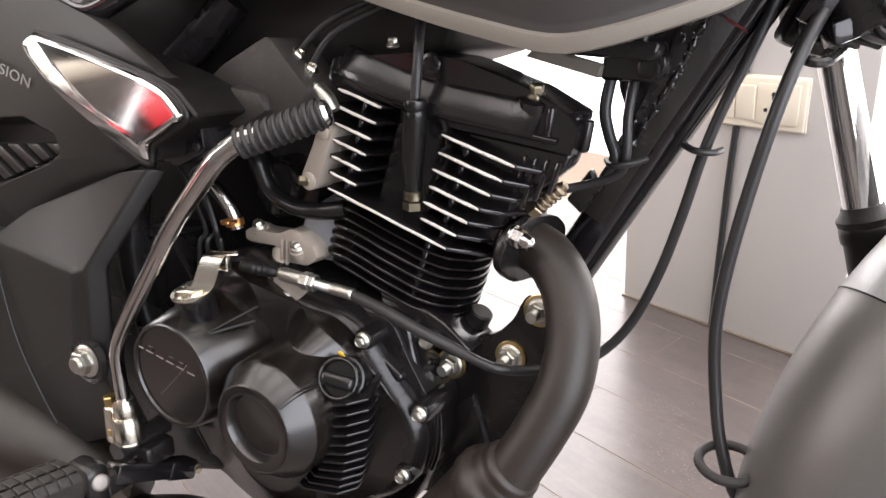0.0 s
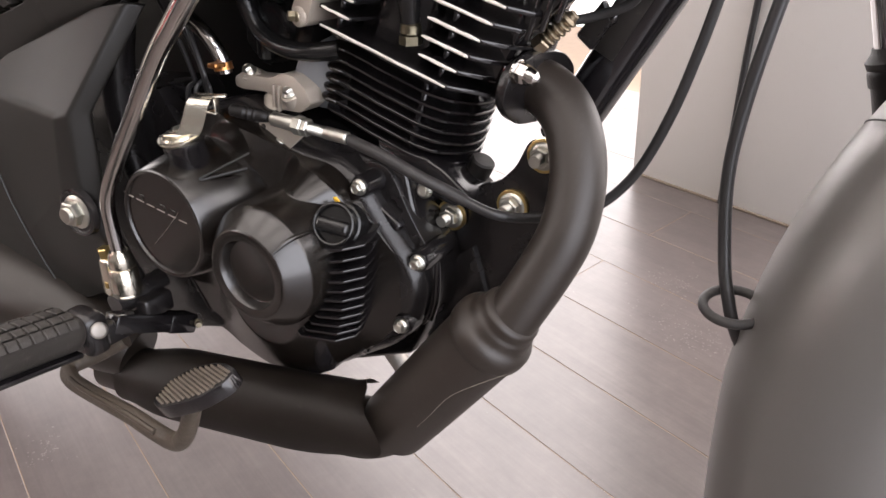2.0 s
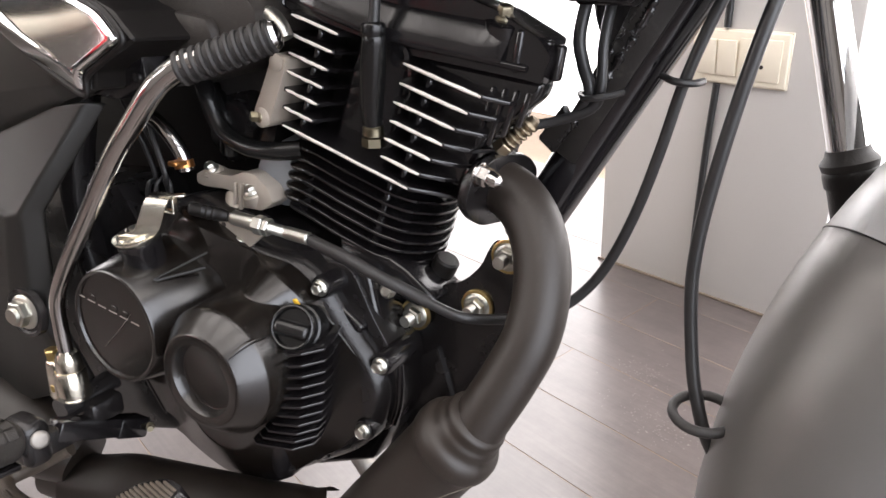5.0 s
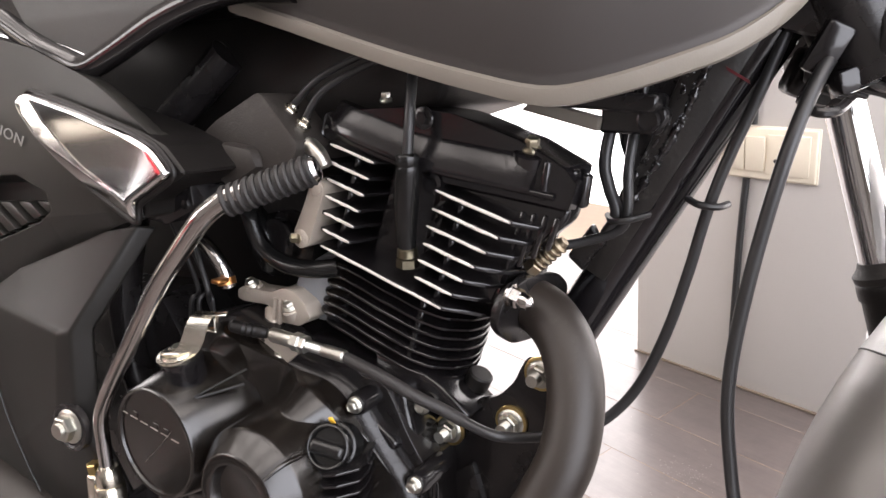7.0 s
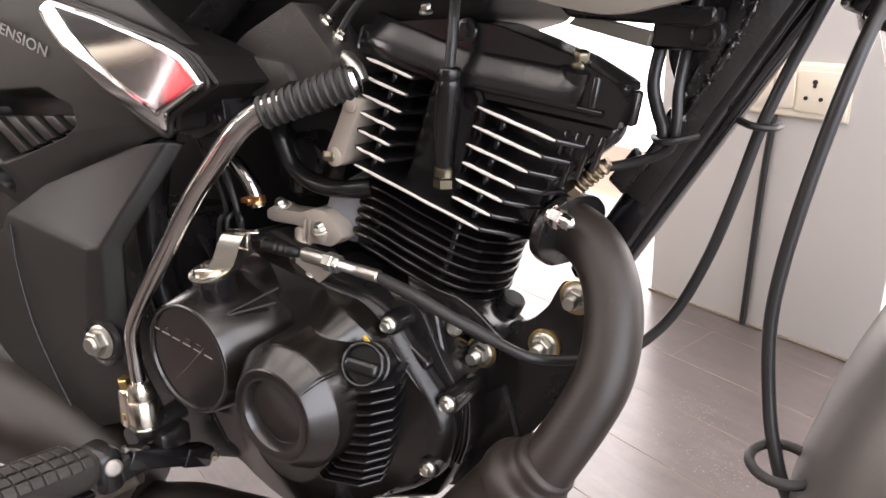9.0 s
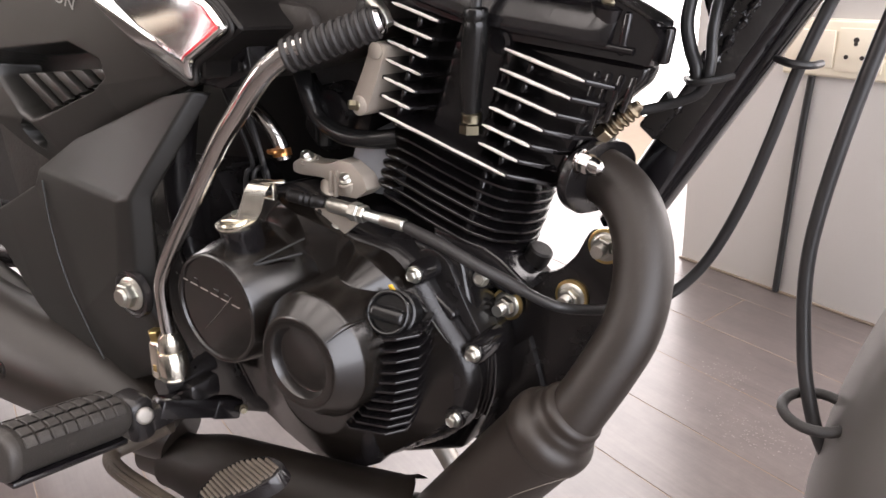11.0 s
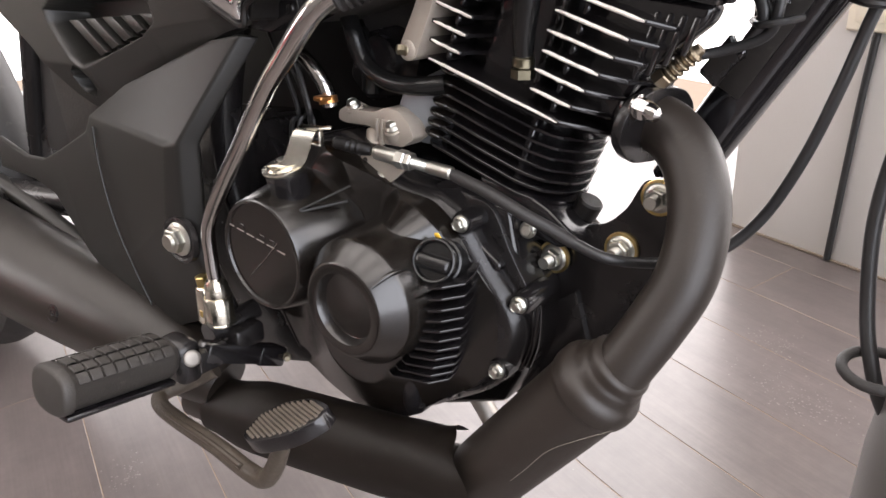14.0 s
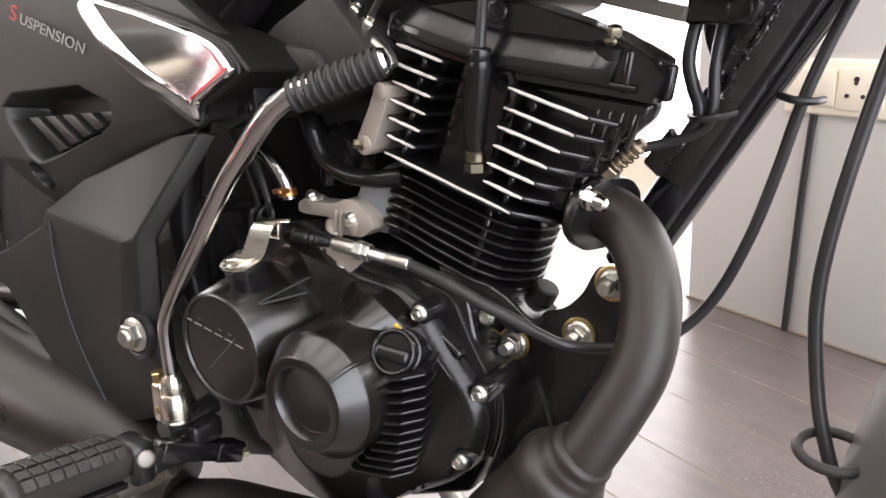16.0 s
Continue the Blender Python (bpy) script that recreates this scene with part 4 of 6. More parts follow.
# ---- engine mounting plate and its nuts
MP = [(0.1030, 0.4515), (0.1180, 0.4535), (0.127, 0.442), (0.124, 0.410), (0.118, 0.375), (0.098, 0.345), (0.075, 0.310), (0.055, 0.295), (0.030, 0.300), (0.020, 0.360), (0.018, 0.392), (0.040, 0.4005), (0.064, 0.4095), (0.080, 0.4165), (0.0925, 0.4300), (0.0980, 0.4430)]
mount = P("engine_mount_plate", prism([tuple(p) for p in refine(MP, 1, True, 0.006)], -0.054, -0.046, "y", 0.0012, 1), BLACK, "black painted engine mounting plate")
for p in ((0.0395, -0.0565, 0.3815), (0.1140, -0.054, 0.4412), (0.0908, -0.054, 0.3988)):
    part("washer", lathe([(0.0128, 0), (0.0128, 0.0022), (0.0118, 0.0026), (0.006, 0.0026)], 24, aim(p, TOWARD)), GOLD, mount, "yellow passivated washer")
    shared("mount_nut", NUT_M10, mount, aim((p[0], p[1] - 0.0018, p[2]), TOWARD, p[0] * 900), "silver flange nut with thread end")
shared("small_bolt", BOLT_M6, mount, aim((0.029, -0.080, 0.4075), (0.2, -1, 0.2)))
# lower cradle strut behind the pipe
P("lower_engine_mount", prism([(-0.022, 0.243), (0.030, 0.256), (0.075, 0.310), (0.060, 0.360), (-0.010, 0.300)], -0.060, 0.045, "y", 0.003, 2), BLACK, "black lower engine mounting block")
P("cradle_plate", prism([(0.010, 0.30), (0.07, 0.31), (0.10, 0.345), (0.09, 0.36), (0.0, 0.35), (-0.02, 0.27)], -0.044, 0.044, "y", 0.004, 2), BLACK, "black frame cradle below the engine")

# ---- frame
down = P("frame_down_tube", sweep([(0.104, 0, 0.438), (0.118, 0, 0.462), (0.174, 0, 0.5595), (0.232, 0, 0.660), (0.262, 0, 0.712)], 0.0185, 32, 4), TUBE, "gloss black frame down tube")
GUS = [(0.130, 0.512), (0.145, 0.503), (0.239, 0.667), (0.223, 0.700), (0.197, 0.660), (0.172, 0.600), (0.150, 0.550)]
part("gusset_plate", prism(GUS, -0.0195, 0.0195, "y", 0.002, 2), DUSTY, down, "black gusset plate welded along the tube")
wb = []
w = random.Random(3)
for k in range(46):
    s = k / 45
    wb.append((0.141 + 0.070 * s + 0.006 * math.sin(math.pi * s) + w.uniform(-.0006, .0006), -0.0202 + w.uniform(-.0008, .0004), 0.530 + 0.130 * s + w.uniform(-.0005, .0005), 0.0034 + w.uniform(-0.0012, 0.0016)))


def weld_lumps(line, spread, size):
    """Rough spattered weld: small uneven lumps run together along a line."""
    bm = sweep([(x, y + 0.0022, z, r * 0.8) for x, y, z, r in line], 0.003, 10, 2)
    for x, y, z, r in line:
        for _ in range(14):
            s = size * w.uniform(0.55, 1.25)
            a = w.uniform(-spread, spread)
            bmesh.ops.create_icosphere(bm, subdivisions=1, radius=s, matrix=pose(x + 0.85 * a + w.uniform(-.0012, .0012), y + 0.0006 + abs(a) * 0.2 + w.uniform(-.0003, .0004), z - 0.5 * a + w.uniform(-.0014, .0014),
                                                                               w.uniform(0, 90), w.uniform(0, 90), w.uniform(0, 90)) @ Matrix.Diagonal((1.3, 0.9, 0.9, 1)))
    return bm


part("weld_bead", weld_lumps(wb, 0.0026, 0.0008), WELD, down, "rough painted weld bead")
part("lug", prism([(0.118, 0.520), (0.136, 0.545), (0.144, 0.530), (0.130, 0.510)], -0.022, -0.014, "y", 0.0015, 1), BLACK, down)
part("red_mark", prism([(0.2175, 0.6490), (0.2315, 0.6402), (0.2322, 0.6378), (0.2187, 0.6464)], -0.0203, -0.0190, "y", 0.0), DARKRED, down, "red inspection stripe")
wb2 = [(x - 0.0065, y + 0.001, z + 0.0035, r * 0.8) for x, y, z, r in wb[8:]]
TG = [(0.148, 0.540), (0.160, 0.580), (0.152, 0.600), (0.142, 0.650), (0.19, 0.70), (0.226, 0.70), (0.2240, 0.660), (0.1960, 0.6168), (0.1660, 0.5545)]
part("tank_gusset", prism(TG, -0.0165, 0.0165, "y", 0.002, 1), BLACK, down, "black gusset plate under the tank")
part("weld_bead", weld_lumps(wb2, 0.0016, 0.0007), WELD, down, "rough painted weld bead")
P("steering_head", merge(sweep([(0.300, 0, 0.64), (0.262, 0, 0.72), (0.235, 0, 0.78)], 0.028, 24, 3),
                              prism([(0.232, 0.672), (0.280, 0.660), (0.300, 0.672), (0.235, 0.74), (0.20, 0.72)], -0.022, 0.022, "y", 0.004, 2)), BLACK, "black steering head of the frame")
P("top_frame_tube", sweep([(0.25, 0, 0.735), (0.15, 0, 0.700), (0.0, 0, 0.690), (-0.15, 0, 0.68), (-0.35, 0, 0.62)], 0.022, 18, 4), BLACK, "black frame backbone under the tank")
P("rear_frame_tube", sweep([(-0.15, -0.08, 0.67), (-0.24, -0.10, 0.58), (-0.28, -0.11, 0.45), (-0.26, -0.10, 0.33), (-0.18, -0.08, 0.28)], 0.015, 14, 6), BLACK, "black frame tube behind the engine")
tb = P("tank_bracket", merge(prism([(0.085, 0.638), (0.095, 0.628), (0.180, 0.621), (0.186, 0.6245), (0.186, 0.633)], -0.052, -0.024, "y", 0.002, 1),
                             prism([(0.145, 0.609), (0.184, 0.6075), (0.190, 0.618), (0.188, 0.6255), (0.147, 0.6255)], -0.040, -0.028, "y", 0.002, 1)), BLACK, "black tank mounting bracket")
part("bracket_bolt", lathe([(0.0075, 0), (0.0075, 0.003), (0.0060, 0.0035), (0.0060, 0.0015), (0.003, 0.001)], 20, aim((0.178, -0.040, 0.6165), TOWARD)), BLACK, tb, "black painted bolt head")
P("tank_rail", prism([(0.092, 0.624), (0.146, 0.610), (0.148, 0.619), (0.100, 0.631)], -0.045, -0.034, "y", 0.001, 1), TRIM, "greyish rail under the tank")

# ---- tank
stations = [(-0.10, 0.700, 0.118), (-0.050, 0.686, 0.126), (-0.029, 0.680, 0.129), (0.022, 0.664, 0.131), (0.060, 0.6525, 0.131), (0.098, 0.6425, 0.131), (0.144, 0.6325, 0.128), (0.175, 0.6360, 0.122), (0.214, 0.6480, 0.108), (0.239, 0.659, 0.095), (0.262, 0.680, 0.075), (0.285, 0.72, 0.045)]
stations = [(x, z - 0.004, w) for x, z, w in stations]
dense = smooth_path(stations, 4)


def tank_ring(x, zb, w):
    half = [(0.0, zb + 0.085), (w * 0.80, zb + 0.060), (w * 0.955, zb + 0.006), (w, zb + 0.001), (w + 0.002, zb + 0.004), (w + 0.0025, zb + 0.013), (w + 0.004, zb + 0.016), (w + 0.014, zb + 0.030), (w + 0.026, zb + 0.060), (w + 0.030, zb + 0.10), (w + 0.012, zb + 0.150), (w * 0.75, zb + 0.175), (0, zb + 0.185)]
    return [Vector((x, -y, z)) for y, z in half] + [Vector((x, y, z)) for y, z in half[-2:0:-1]]


tank = P("fuel_tank", ring_loft([tank_ring(*s) for s in dense]), TANK, "matt grey-black fuel tank", sharp=60)
strip = []
for x, zb, w_ in dense:
    strip.append([Vector((x, -w_ + 0.004, zb - 0.0012)), Vector((x, -w_ - 0.0030, zb - 0.0008)), Vector((x, -w_ - 0.0050, zb + 0.004)), Vector((x, -w_ - 0.0052, zb + 0.0080)), Vector((x, -w_ - 0.0030, zb + 0.0100)), Vector((x, -w_ + 0.004, zb + 0.009))])
part("seam_strip", ring_loft(strip), TRIM, tank, "paler lower seam strip of the tank")

# ---- bodywork beside the engine
def in_poly(x, z, poly):
    inside = False
    for (x0, z0), (x1, z1) in zip(poly, poly[1:] + poly[:1]):
        if (z0 > z) != (z1 > z) and x < (x1 - x0) * (z - z0) / (z1 - z0) + x0:
            inside = not inside
    return inside


def edge_distance(x, z, poly):
    best = 9.0
    for (x0, z0), (x1, z1) in zip(poly, poly[1:] + poly[:1]):
        dx, dz = x1 - x0, z1 - z0
        t = max(0, min(1, ((x - x0) * dx + (z - z0) * dz) / (dx * dx + dz * dz)))
        best = min(best, math.hypot(x - x0 - t * dx, z - z0 - t * dz))
    return best


VENT = [(-0.480, 0.552), (-0.455, 0.566), (-0.330, 0.575), (-0.283, 0.562), (-0.280, 0.546), (-0.305, 0.533), (-0.376, 0.512), (-0.425, 0.500), (-0.445, 0.508), (-0.475, 0.538)]
HOLE_C = (-0.438, 0.485)


def side_y(x, z):
    y = -0.163 + 0.045 * max(0, z - 0.63) ** 1 + 0.02 * max(0, 0.50 - z)
    y += 0.10 * max(0.0, x + 0.17) * step01(x, -0.17, -0.02)
    # swelling round the badge
    y -= 0.010 * math.exp(-((x + 0.20) / 0.12) ** 2 - ((z - 0.60) / 0.07) ** 2)
    # the foot of the panel turns under, and its front edge turns in behind the badge
    under = 0.500 if x < -0.41 else 0.500 + (x + 0.41) * 0.333 if x < -0.29 else 0.540 + (x + 0.29) * 0.125
    y += 0.45 * max(0.0, under - z) * (1 - step01(x, -0.20, -0.15))
    y += 0.90 * max(0.0, 0.872 * (0.6094 + 0.562 * (x + 0.1433) - z)) * step01(x, -0.20, -0.15)
    if in_poly(x, z, VENT):
        y += 0.040 * step01(edge_distance(x, z, VENT), 0.0, 0.010)
    r = math.hypot(x - HOLE_C[0], z - HOLE_C[1])
    y += 0.026 * (1 - step01(r, 0.0115, 0.0150))
    return y


SIDE = [(-0.66, 0.62), (-0.60, 0.555), (-0.52, 0.512), (-0.475, 0.470), (-0.440, 0.452), (-0.400, 0.462), (-0.33, 0.490), (-0.267, 0.515), (-0.20, 0.538), (-0.172, 0.548), (-0.150, 0.556), (-0.132, 0.570), (-0.118, 0.586), (-0.126, 0.604), (-0.150, 0.622), (-0.180, 0.640), (-0.205, 0.652), (-0.285, 0.678), (-0.40, 0.70), (-0.60, 0.72)]
side = P("side_panel", shell(SIDE, side_y, 0.012, 0.004, 0.010, 170, (-0.28, 0.595), 0.004), PANEL, "matt grey-black plastic side panel with a louvred vent", sharp=60)
for k in range(5):
    x = -0.437 + 0.0315 * k
    # each slat leans back from the top and ends on the sloping lower lip of the vent
    zt = 0.5430 + 0.0022 * k
    low = [(zt - 0.510 - 0.33 * (x + d + 0.395)) / (0.025 + 0.33 * 0.041) for d in (0.0, 0.019)]
    part("vent_slat", prism([(x, zt), (x + 0.019, zt + 0.001), (x + 0.019 + 0.041 * low[1], zt - 0.025 * low[1]), (x + 0.041 * low[0], zt - 0.025 * low[0])], -0.161, -0.148, "y", 0.0012, 2), PANEL, side)
# tank rear cover above the panel, with a black band along its foot
KNEE = [(-0.310, 0.694), (-0.2825, 0.684), (-0.229, 0.668), (-0.200, 0.674), (-0.130, 0.698), (-0.075, 0.704), (-0.03, 0.700), (-0.02, 0.80), (-0.30, 0.80), (-0.36, 0.75)]
knee = P("tank_side_cover", shell(KNEE, lambda x, z: -0.150 + 0.10 * max(0, z - 0.70), 0.012, 0.006, 0.012, 30), PANEL, "matt grey tank side cover", sharp=60)
part("edge_band", sweep([(-0.345, -0.150, 0.704), (-0.292, -0.152, 0.680), (-0.250, -0.155, 0.667), (-0.222, -0.156, 0.6605), (-0.188, -0.155, 0.670), (-0.128, -0.152, 0.692), (-0.072, -0.148, 0.704), (-0.020, -0.140, 0.702)], 0.0095, 12, 6), GLOSS, knee, "black band along the cover's foot")
# chrome badge with a crisp ridge
BADGE = [(-0.2735, 0.636), (-0.2640, 0.6425), (-0.2066, 0.6300), (-0.1434, 0.6135), (-0.1170, 0.6035), (-0.0985, 0.5855), (-0.1420, 0.5640), (-0.1437, 0.5515), (-0.1500, 0.5515), (-0.1738, 0.5615), (-0.1990, 0.5725), (-0.2220, 0.5870), (-0.2460, 0.6050), (-0.2665, 0.6255)]


def near_on_edge(x, z, p, q):
    """Nearest point to (x, z) on the stretch from p to q."""
    a, b = Vector(p), Vector(q)
    k = (Vector((x, z)) - a).dot(b - a) / (b - a).length_squared
    return a + (b - a) * min(1.0, max(0.0, k))


def badge_y(x, z):
    # flat mirror face with a rounded rim, a flared strip along the lower edge and a facet that turns down at the point
    y = -0.1865 - 0.0012 * (1 - (1 - min(edge_distance(x, z, BADGE) / 0.003, 1.0)) ** 2) + 0.02 * (z - 0.595)
    low = min((Vector((x, z)) - near_on_edge(x, z, p, q)).length for p, q in zip(BADGE[8:], BADGE[9:] + BADGE[:1]))
    y -= 0.16 * max(0.0, 0.017 - low) * step01(z, 0.566, 0.580)
    return y + 0.40 * max(0.0, 0.5775 - 0.449 * (x + 0.1772) - z)


P("badge", shell(BADGE, badge_y, 0.008, 0.003, 0.008, 30, (-0.190, 0.598), 0.002), CHROME, "chromed teardrop badge on the side panel", parent=side, sharp=70)
P("badge_mount", prism([(x * 1.01 + 0.0019, z) for x, z in BADGE], -0.1740, -0.120, "y", 0.002, 1), DARKPL, "black plastic carrier behind the badge", parent=side)
foot = P("mount_foot", prism([tuple(p) for p in refine([(-0.195, 0.561), (-0.142, 0.584), (-0.124, 0.577), (-0.121, 0.556), (-0.155, 0.542), (-0.193, 0.546)], 1, True, 0.005)], -0.150, -0.110, "y", 0.004, 2), GLOSS, "black plastic foot below the badge", parent=side)
for x, z in ((-0.1715, 0.5640), (-0.1420, 0.5715), (-0.1290, 0.5590)):
    part("foot_screw", lathe([(0.0042, -0.002), (0.0042, 0.0010), (0.0034, 0.0018), (0.0015, 0.0012)], 16, aim((x, -0.1502, z), TOWARD)), BLACK, foot, "small black screw head")
rim = refine([(x - (x + 0.190) * -0.025, z - (z - 0.598) * -0.05) for x, z in BADGE], 0.004, True, 0.010)
P("badge_rim", sweep([(p[0], -0.1800 + 0.02 * (p[1] - 0.595), p[1]) for p in rim + rim[:1]], 0.0022, 8, 1, False), DARKPL, parent=side)

# lettering on the panel
def lettering(name, body, size, m, mat, parent):
    cu = bpy.data.curves.new(name, 'FONT')
    cu.body, cu.size, cu.extrude, cu.space_character, cu.shear = body, size, 0.0002, 1.06, 0.22
    ob = bpy.data.objects.new(name, cu)
    scene.collection.objects.link(ob)
    bpy.context.view_layer.update()
    me = bpy.data.meshes.new_from_object(ob.evaluated_get(bpy.context.evaluated_depsgraph_get()))
    bpy.data.objects.remove(ob)
    me.materials.append(mat)
    t = new(name, me)
    t.parent = parent
    t.matrix_local = m
    return t


TXT = Matrix.Translation((-0.4220, -0.1694, 0.6325)) @ pose(0, 0, 0, 0, 16.3, 0) @ pose(0, 0, 0, 90, 0, 0) @ Matrix.Diagonal((1.35, 1, 1, 1))
tagged(lettering("lettering", "S", 0.0205, TXT, TEXTRED, side), "red italic first letter")
tagged(lettering("lettering", "USPENSION", 0.0140, TXT @ Matrix.Translation((0.0130, 0.0004, 0)), TEXTGREY, side), "silver lettering on the panel")

# facetted lower frame cover
LOW = {
    "top": (-0.176, -0.160, 0.541), "topl": (-0.205, -0.168, 0.536), "tm": (-0.332, -0.172, 0.4935), "l": (-0.390, -0.181, 0.461), "ridge": (-0.238, -0.199, 0.456), "ridge2": (-0.224, -0.196, 0.458),
    "ridge_b": (-0.252, -0.199, 0.392), "ridge_b2": (-0.235, -0.194, 0.388), "rt": (-0.171, -0.148, 0.537), "rm": (-0.214, -0.182, 0.457), "rb": (-0.226, -0.178, 0.370),
    "bl": (-0.352, -0.184, 0.330), "bl2": (-0.310, -0.180, 0.262), "br": (-0.222, -0.175, 0.300), "br2": (-0.216, -0.160, 0.295), "lm": (-0.404, -0.181, 0.444), "t1": (-0.475, -0.180, 0.4146), "t2": (-0.515, -0.179, 0.4005), "t2m": (-0.562, -0.177, 0.3973), "t3": (-0.635, -0.174, 0.409),
    "t3b": (-0.645, -0.175, 0.371), "t2b": (-0.547, -0.179, 0.3725), "t1m": (-0.498, -0.181, 0.364), "t1b": (-0.44, -0.184, 0.313), "b3": (-0.36, -0.184, 0.262),
}
bm = bmesh.new()
V = {k: bm.verts.new(p) for k, p in LOW.items()}
for f in (("top", "topl", "tm", "l", "ridge", "ridge2"), ("l", "lm", "bl", "ridge_b", "ridge"), ("ridge", "ridge_b", "ridge_b2", "ridge2"), ("top", "ridge2", "rm", "rt"), ("ridge2", "ridge_b2", "rb", "rm"),
          ("ridge_b", "bl", "bl2", "br"), ("ridge_b", "br", "ridge_b2"), ("ridge_b2", "br", "br2", "rb"), ("lm", "t1", "t1b", "bl"), ("t1", "t2", "t1m", "t1b"), ("t2", "t2m", "t2b", "t1m"), ("t2m", "t3", "t3b", "t2b"), ("bl", "t1b", "b3", "bl2")):
    bm.faces.new([V[k] for k in f])
bmesh.ops.recalc_face_normals(bm, faces=bm.faces[:])
bmesh.ops.solidify(bm, geom=bm.faces[:], thickness=0.006)
bmesh.ops.bevel(bm, geom=[e for e in bm.edges if e.calc_length() > 0.007], offset=0.004, segments=3, profile=0.6, affect='EDGES', clamp_overlap=True)
lower = P("frame_cover", bm, FRAMEPL, "facetted matt grey plastic frame cover", sharp=70)
part("edge_bead", sweep([(-0.379, -0.1850, 0.452), (-0.3755, -0.187, 0.41), (-0.362, -0.1885, 0.36), (-0.340, -0.188, 0.315), (-0.325, -0.186, 0.285)], 0.0011, 8, 6), FRAMEPL, lower, "thin moulded ridge of the cover")
# a raised black ring paints the shade of the recess round the nut
part("bolt_dish", lathe([(0.0215, -0.004), (0.0205, 0.0012), (0.0180, 0.0018), (0.0165, 0.0005), (0.010, 0.0002)], 32, aim((-0.2400, -0.1965, 0.3745), (0.06, -1, 0))), BLACK, lower, "raised black ring painted for the recess shade round the nut")
fn = flange_bolt_mesh("frame_nut", 0.0190, 0.0146, 0.0098, ZINC, thread=0.0066, turns=3)
shared("frame_nut", fn, lower, aim((-0.2395, -0.1968, 0.3755), (0.10, -1, 0.04)), "large silver flange nut")

# air box and its cover
airbox = P("air_box", prism([tuple(p) for p in refine([(-0.190, 0.575), (-0.130, 0.618), (-0.080, 0.640), (-0.045, 0.602), (-0.055, 0.585), (-0.10, 0.560), (-0.165, 0.545)], 1, True, 0.006)], -0.118, 0.05, "y", 0.014, 2), AIRBOX, "dusty brown-black plastic air box cover")
part("air_box_step", prism([(-0.150, 0.582), (-0.118, 0.604), (-0.085, 0.600), (-0.078, 0.585), (-0.11, 0.570)], -0.127, -0.112, "y", 0.006, 2), AIRBOX, airbox)
# two black fillers added so that no daylight shows through behind the engine
P("upper_filler", prism([(-0.34, 0.56), (-0.20, 0.60), (-0.06, 0.60), (0.045, 0.628), (0.06, 0.655), (0.02, 0.70), (-0.34, 0.70)], -0.075, 0.075, "y", 0.006, 2), DARKPL, "black filler added under tank and seat to block daylight")
P("inner_filler", prism([(-0.46, 0.31), (-0.50, 0.44), (-0.47, 0.50), (-0.36, 0.66), (-0.05, 0.66), (-0.05, 0.50), (-0.08, 0.44), (-0.14, 0.40)], -0.030, 0.06, "y", 0.006, 2), DARKPL, "black filler added behind the engine to block daylight")

# ---- kick starter
kick = P("kick_starter", sweep([(-0.2110, -0.186, 0.330, 0.0058), (-0.2100, -0.188, 0.348, 0.0058), (-0.2090, -0.189, 0.368, 0.0059), (-0.2068, -0.190, 0.385, 0.0060), (-0.2010, -0.190, 0.400, 0.0060), (-0.1880, -0.190, 0.419, 0.0062), (-0.1690, -0.190, 0.443, 0.0064), (-0.1497, -0.190, 0.4660, 0.0066), (-0.1153, -0.190, 0.509, 0.0070), (-0.0929, -0.189, 0.533, 0.0072), (-0.0720, -0.186, 0.5560, 0.0074), (-0.0635, -0.183, 0.5640, 0.0074), (-0.052, -0.179, 0.5715, 0.0074), (-0.040, -0.174, 0.5755, 0.0073)], 0.008, 20, 6), DULLCHROME, "chromed kick-start lever")
r0, r1 = Vector((-0.054, -0.1785, 0.5695)), Vector((-0.003, -0.152, 0.5895))
prof = []
L = (r1 - r0).length
N = 11
for k in range(N):
    h = L * k / N
    prof += [(0.0103, h + 0.0002), (0.0109, h + L / N * 0.30), (0.0103, h + L / N * 0.58), (0.0089, h + L / N * 0.64), (0.0089, h + L / N * 0.94)]
prof = [(0.008, -0.001)] + prof + [(0.0105, L), (0.0075, L + 0.001)]
part("rubber_grip", lathe(prof, 28, aim(r0, r1 - r0)), RUBBER, kick, "ribbed black rubber grip")
part("end_button", lathe([(0.0085, 0), (0.0092, 0.002), (0.0078, 0.0045), (0.003, 0.0060)], 24, aim(r1, r1 - r0)), CHROME, kick, "polished end button")
part("clamp", merge(lathe([(0.0120, 0), (0.0130, 0.0012), (0.0130, 0.0024), (0.0122, 0.0034), (0.0122, 0.0250), (0.0110, 0.0268)], 32, aim((-0.2110, -0.186, 0.301), (0.03, -0.05, 1)))), PLATED, kick, "bright chrome clamp sleeve")
part("clamp_collar", lathe([(0.0098, 0), (0.0106, 0.002), (0.0098, 0.012), (0.0075, 0.0165)], 24, aim((-0.2100, -0.187, 0.3270), (0.05, -0.05, 1))), PLATED, kick)
part("clamp_lug", box(0.014, 0.016, 0.038, Matrix.Translation((-0.2285, -0.186, 0.314)) @ pose(0, 0, 0, 0, 4, 0), 0.004, 3), PLATED, kick)
part("paint_dab", box(0.004, 0.0016, 0.006, Matrix.Translation((-0.2275, -0.1940, 0.3080)) @ pose(0, 0, 0, 0, 4, 0), 0.0007, 2), GOLD, kick, "pale yellow dab on the clamp")
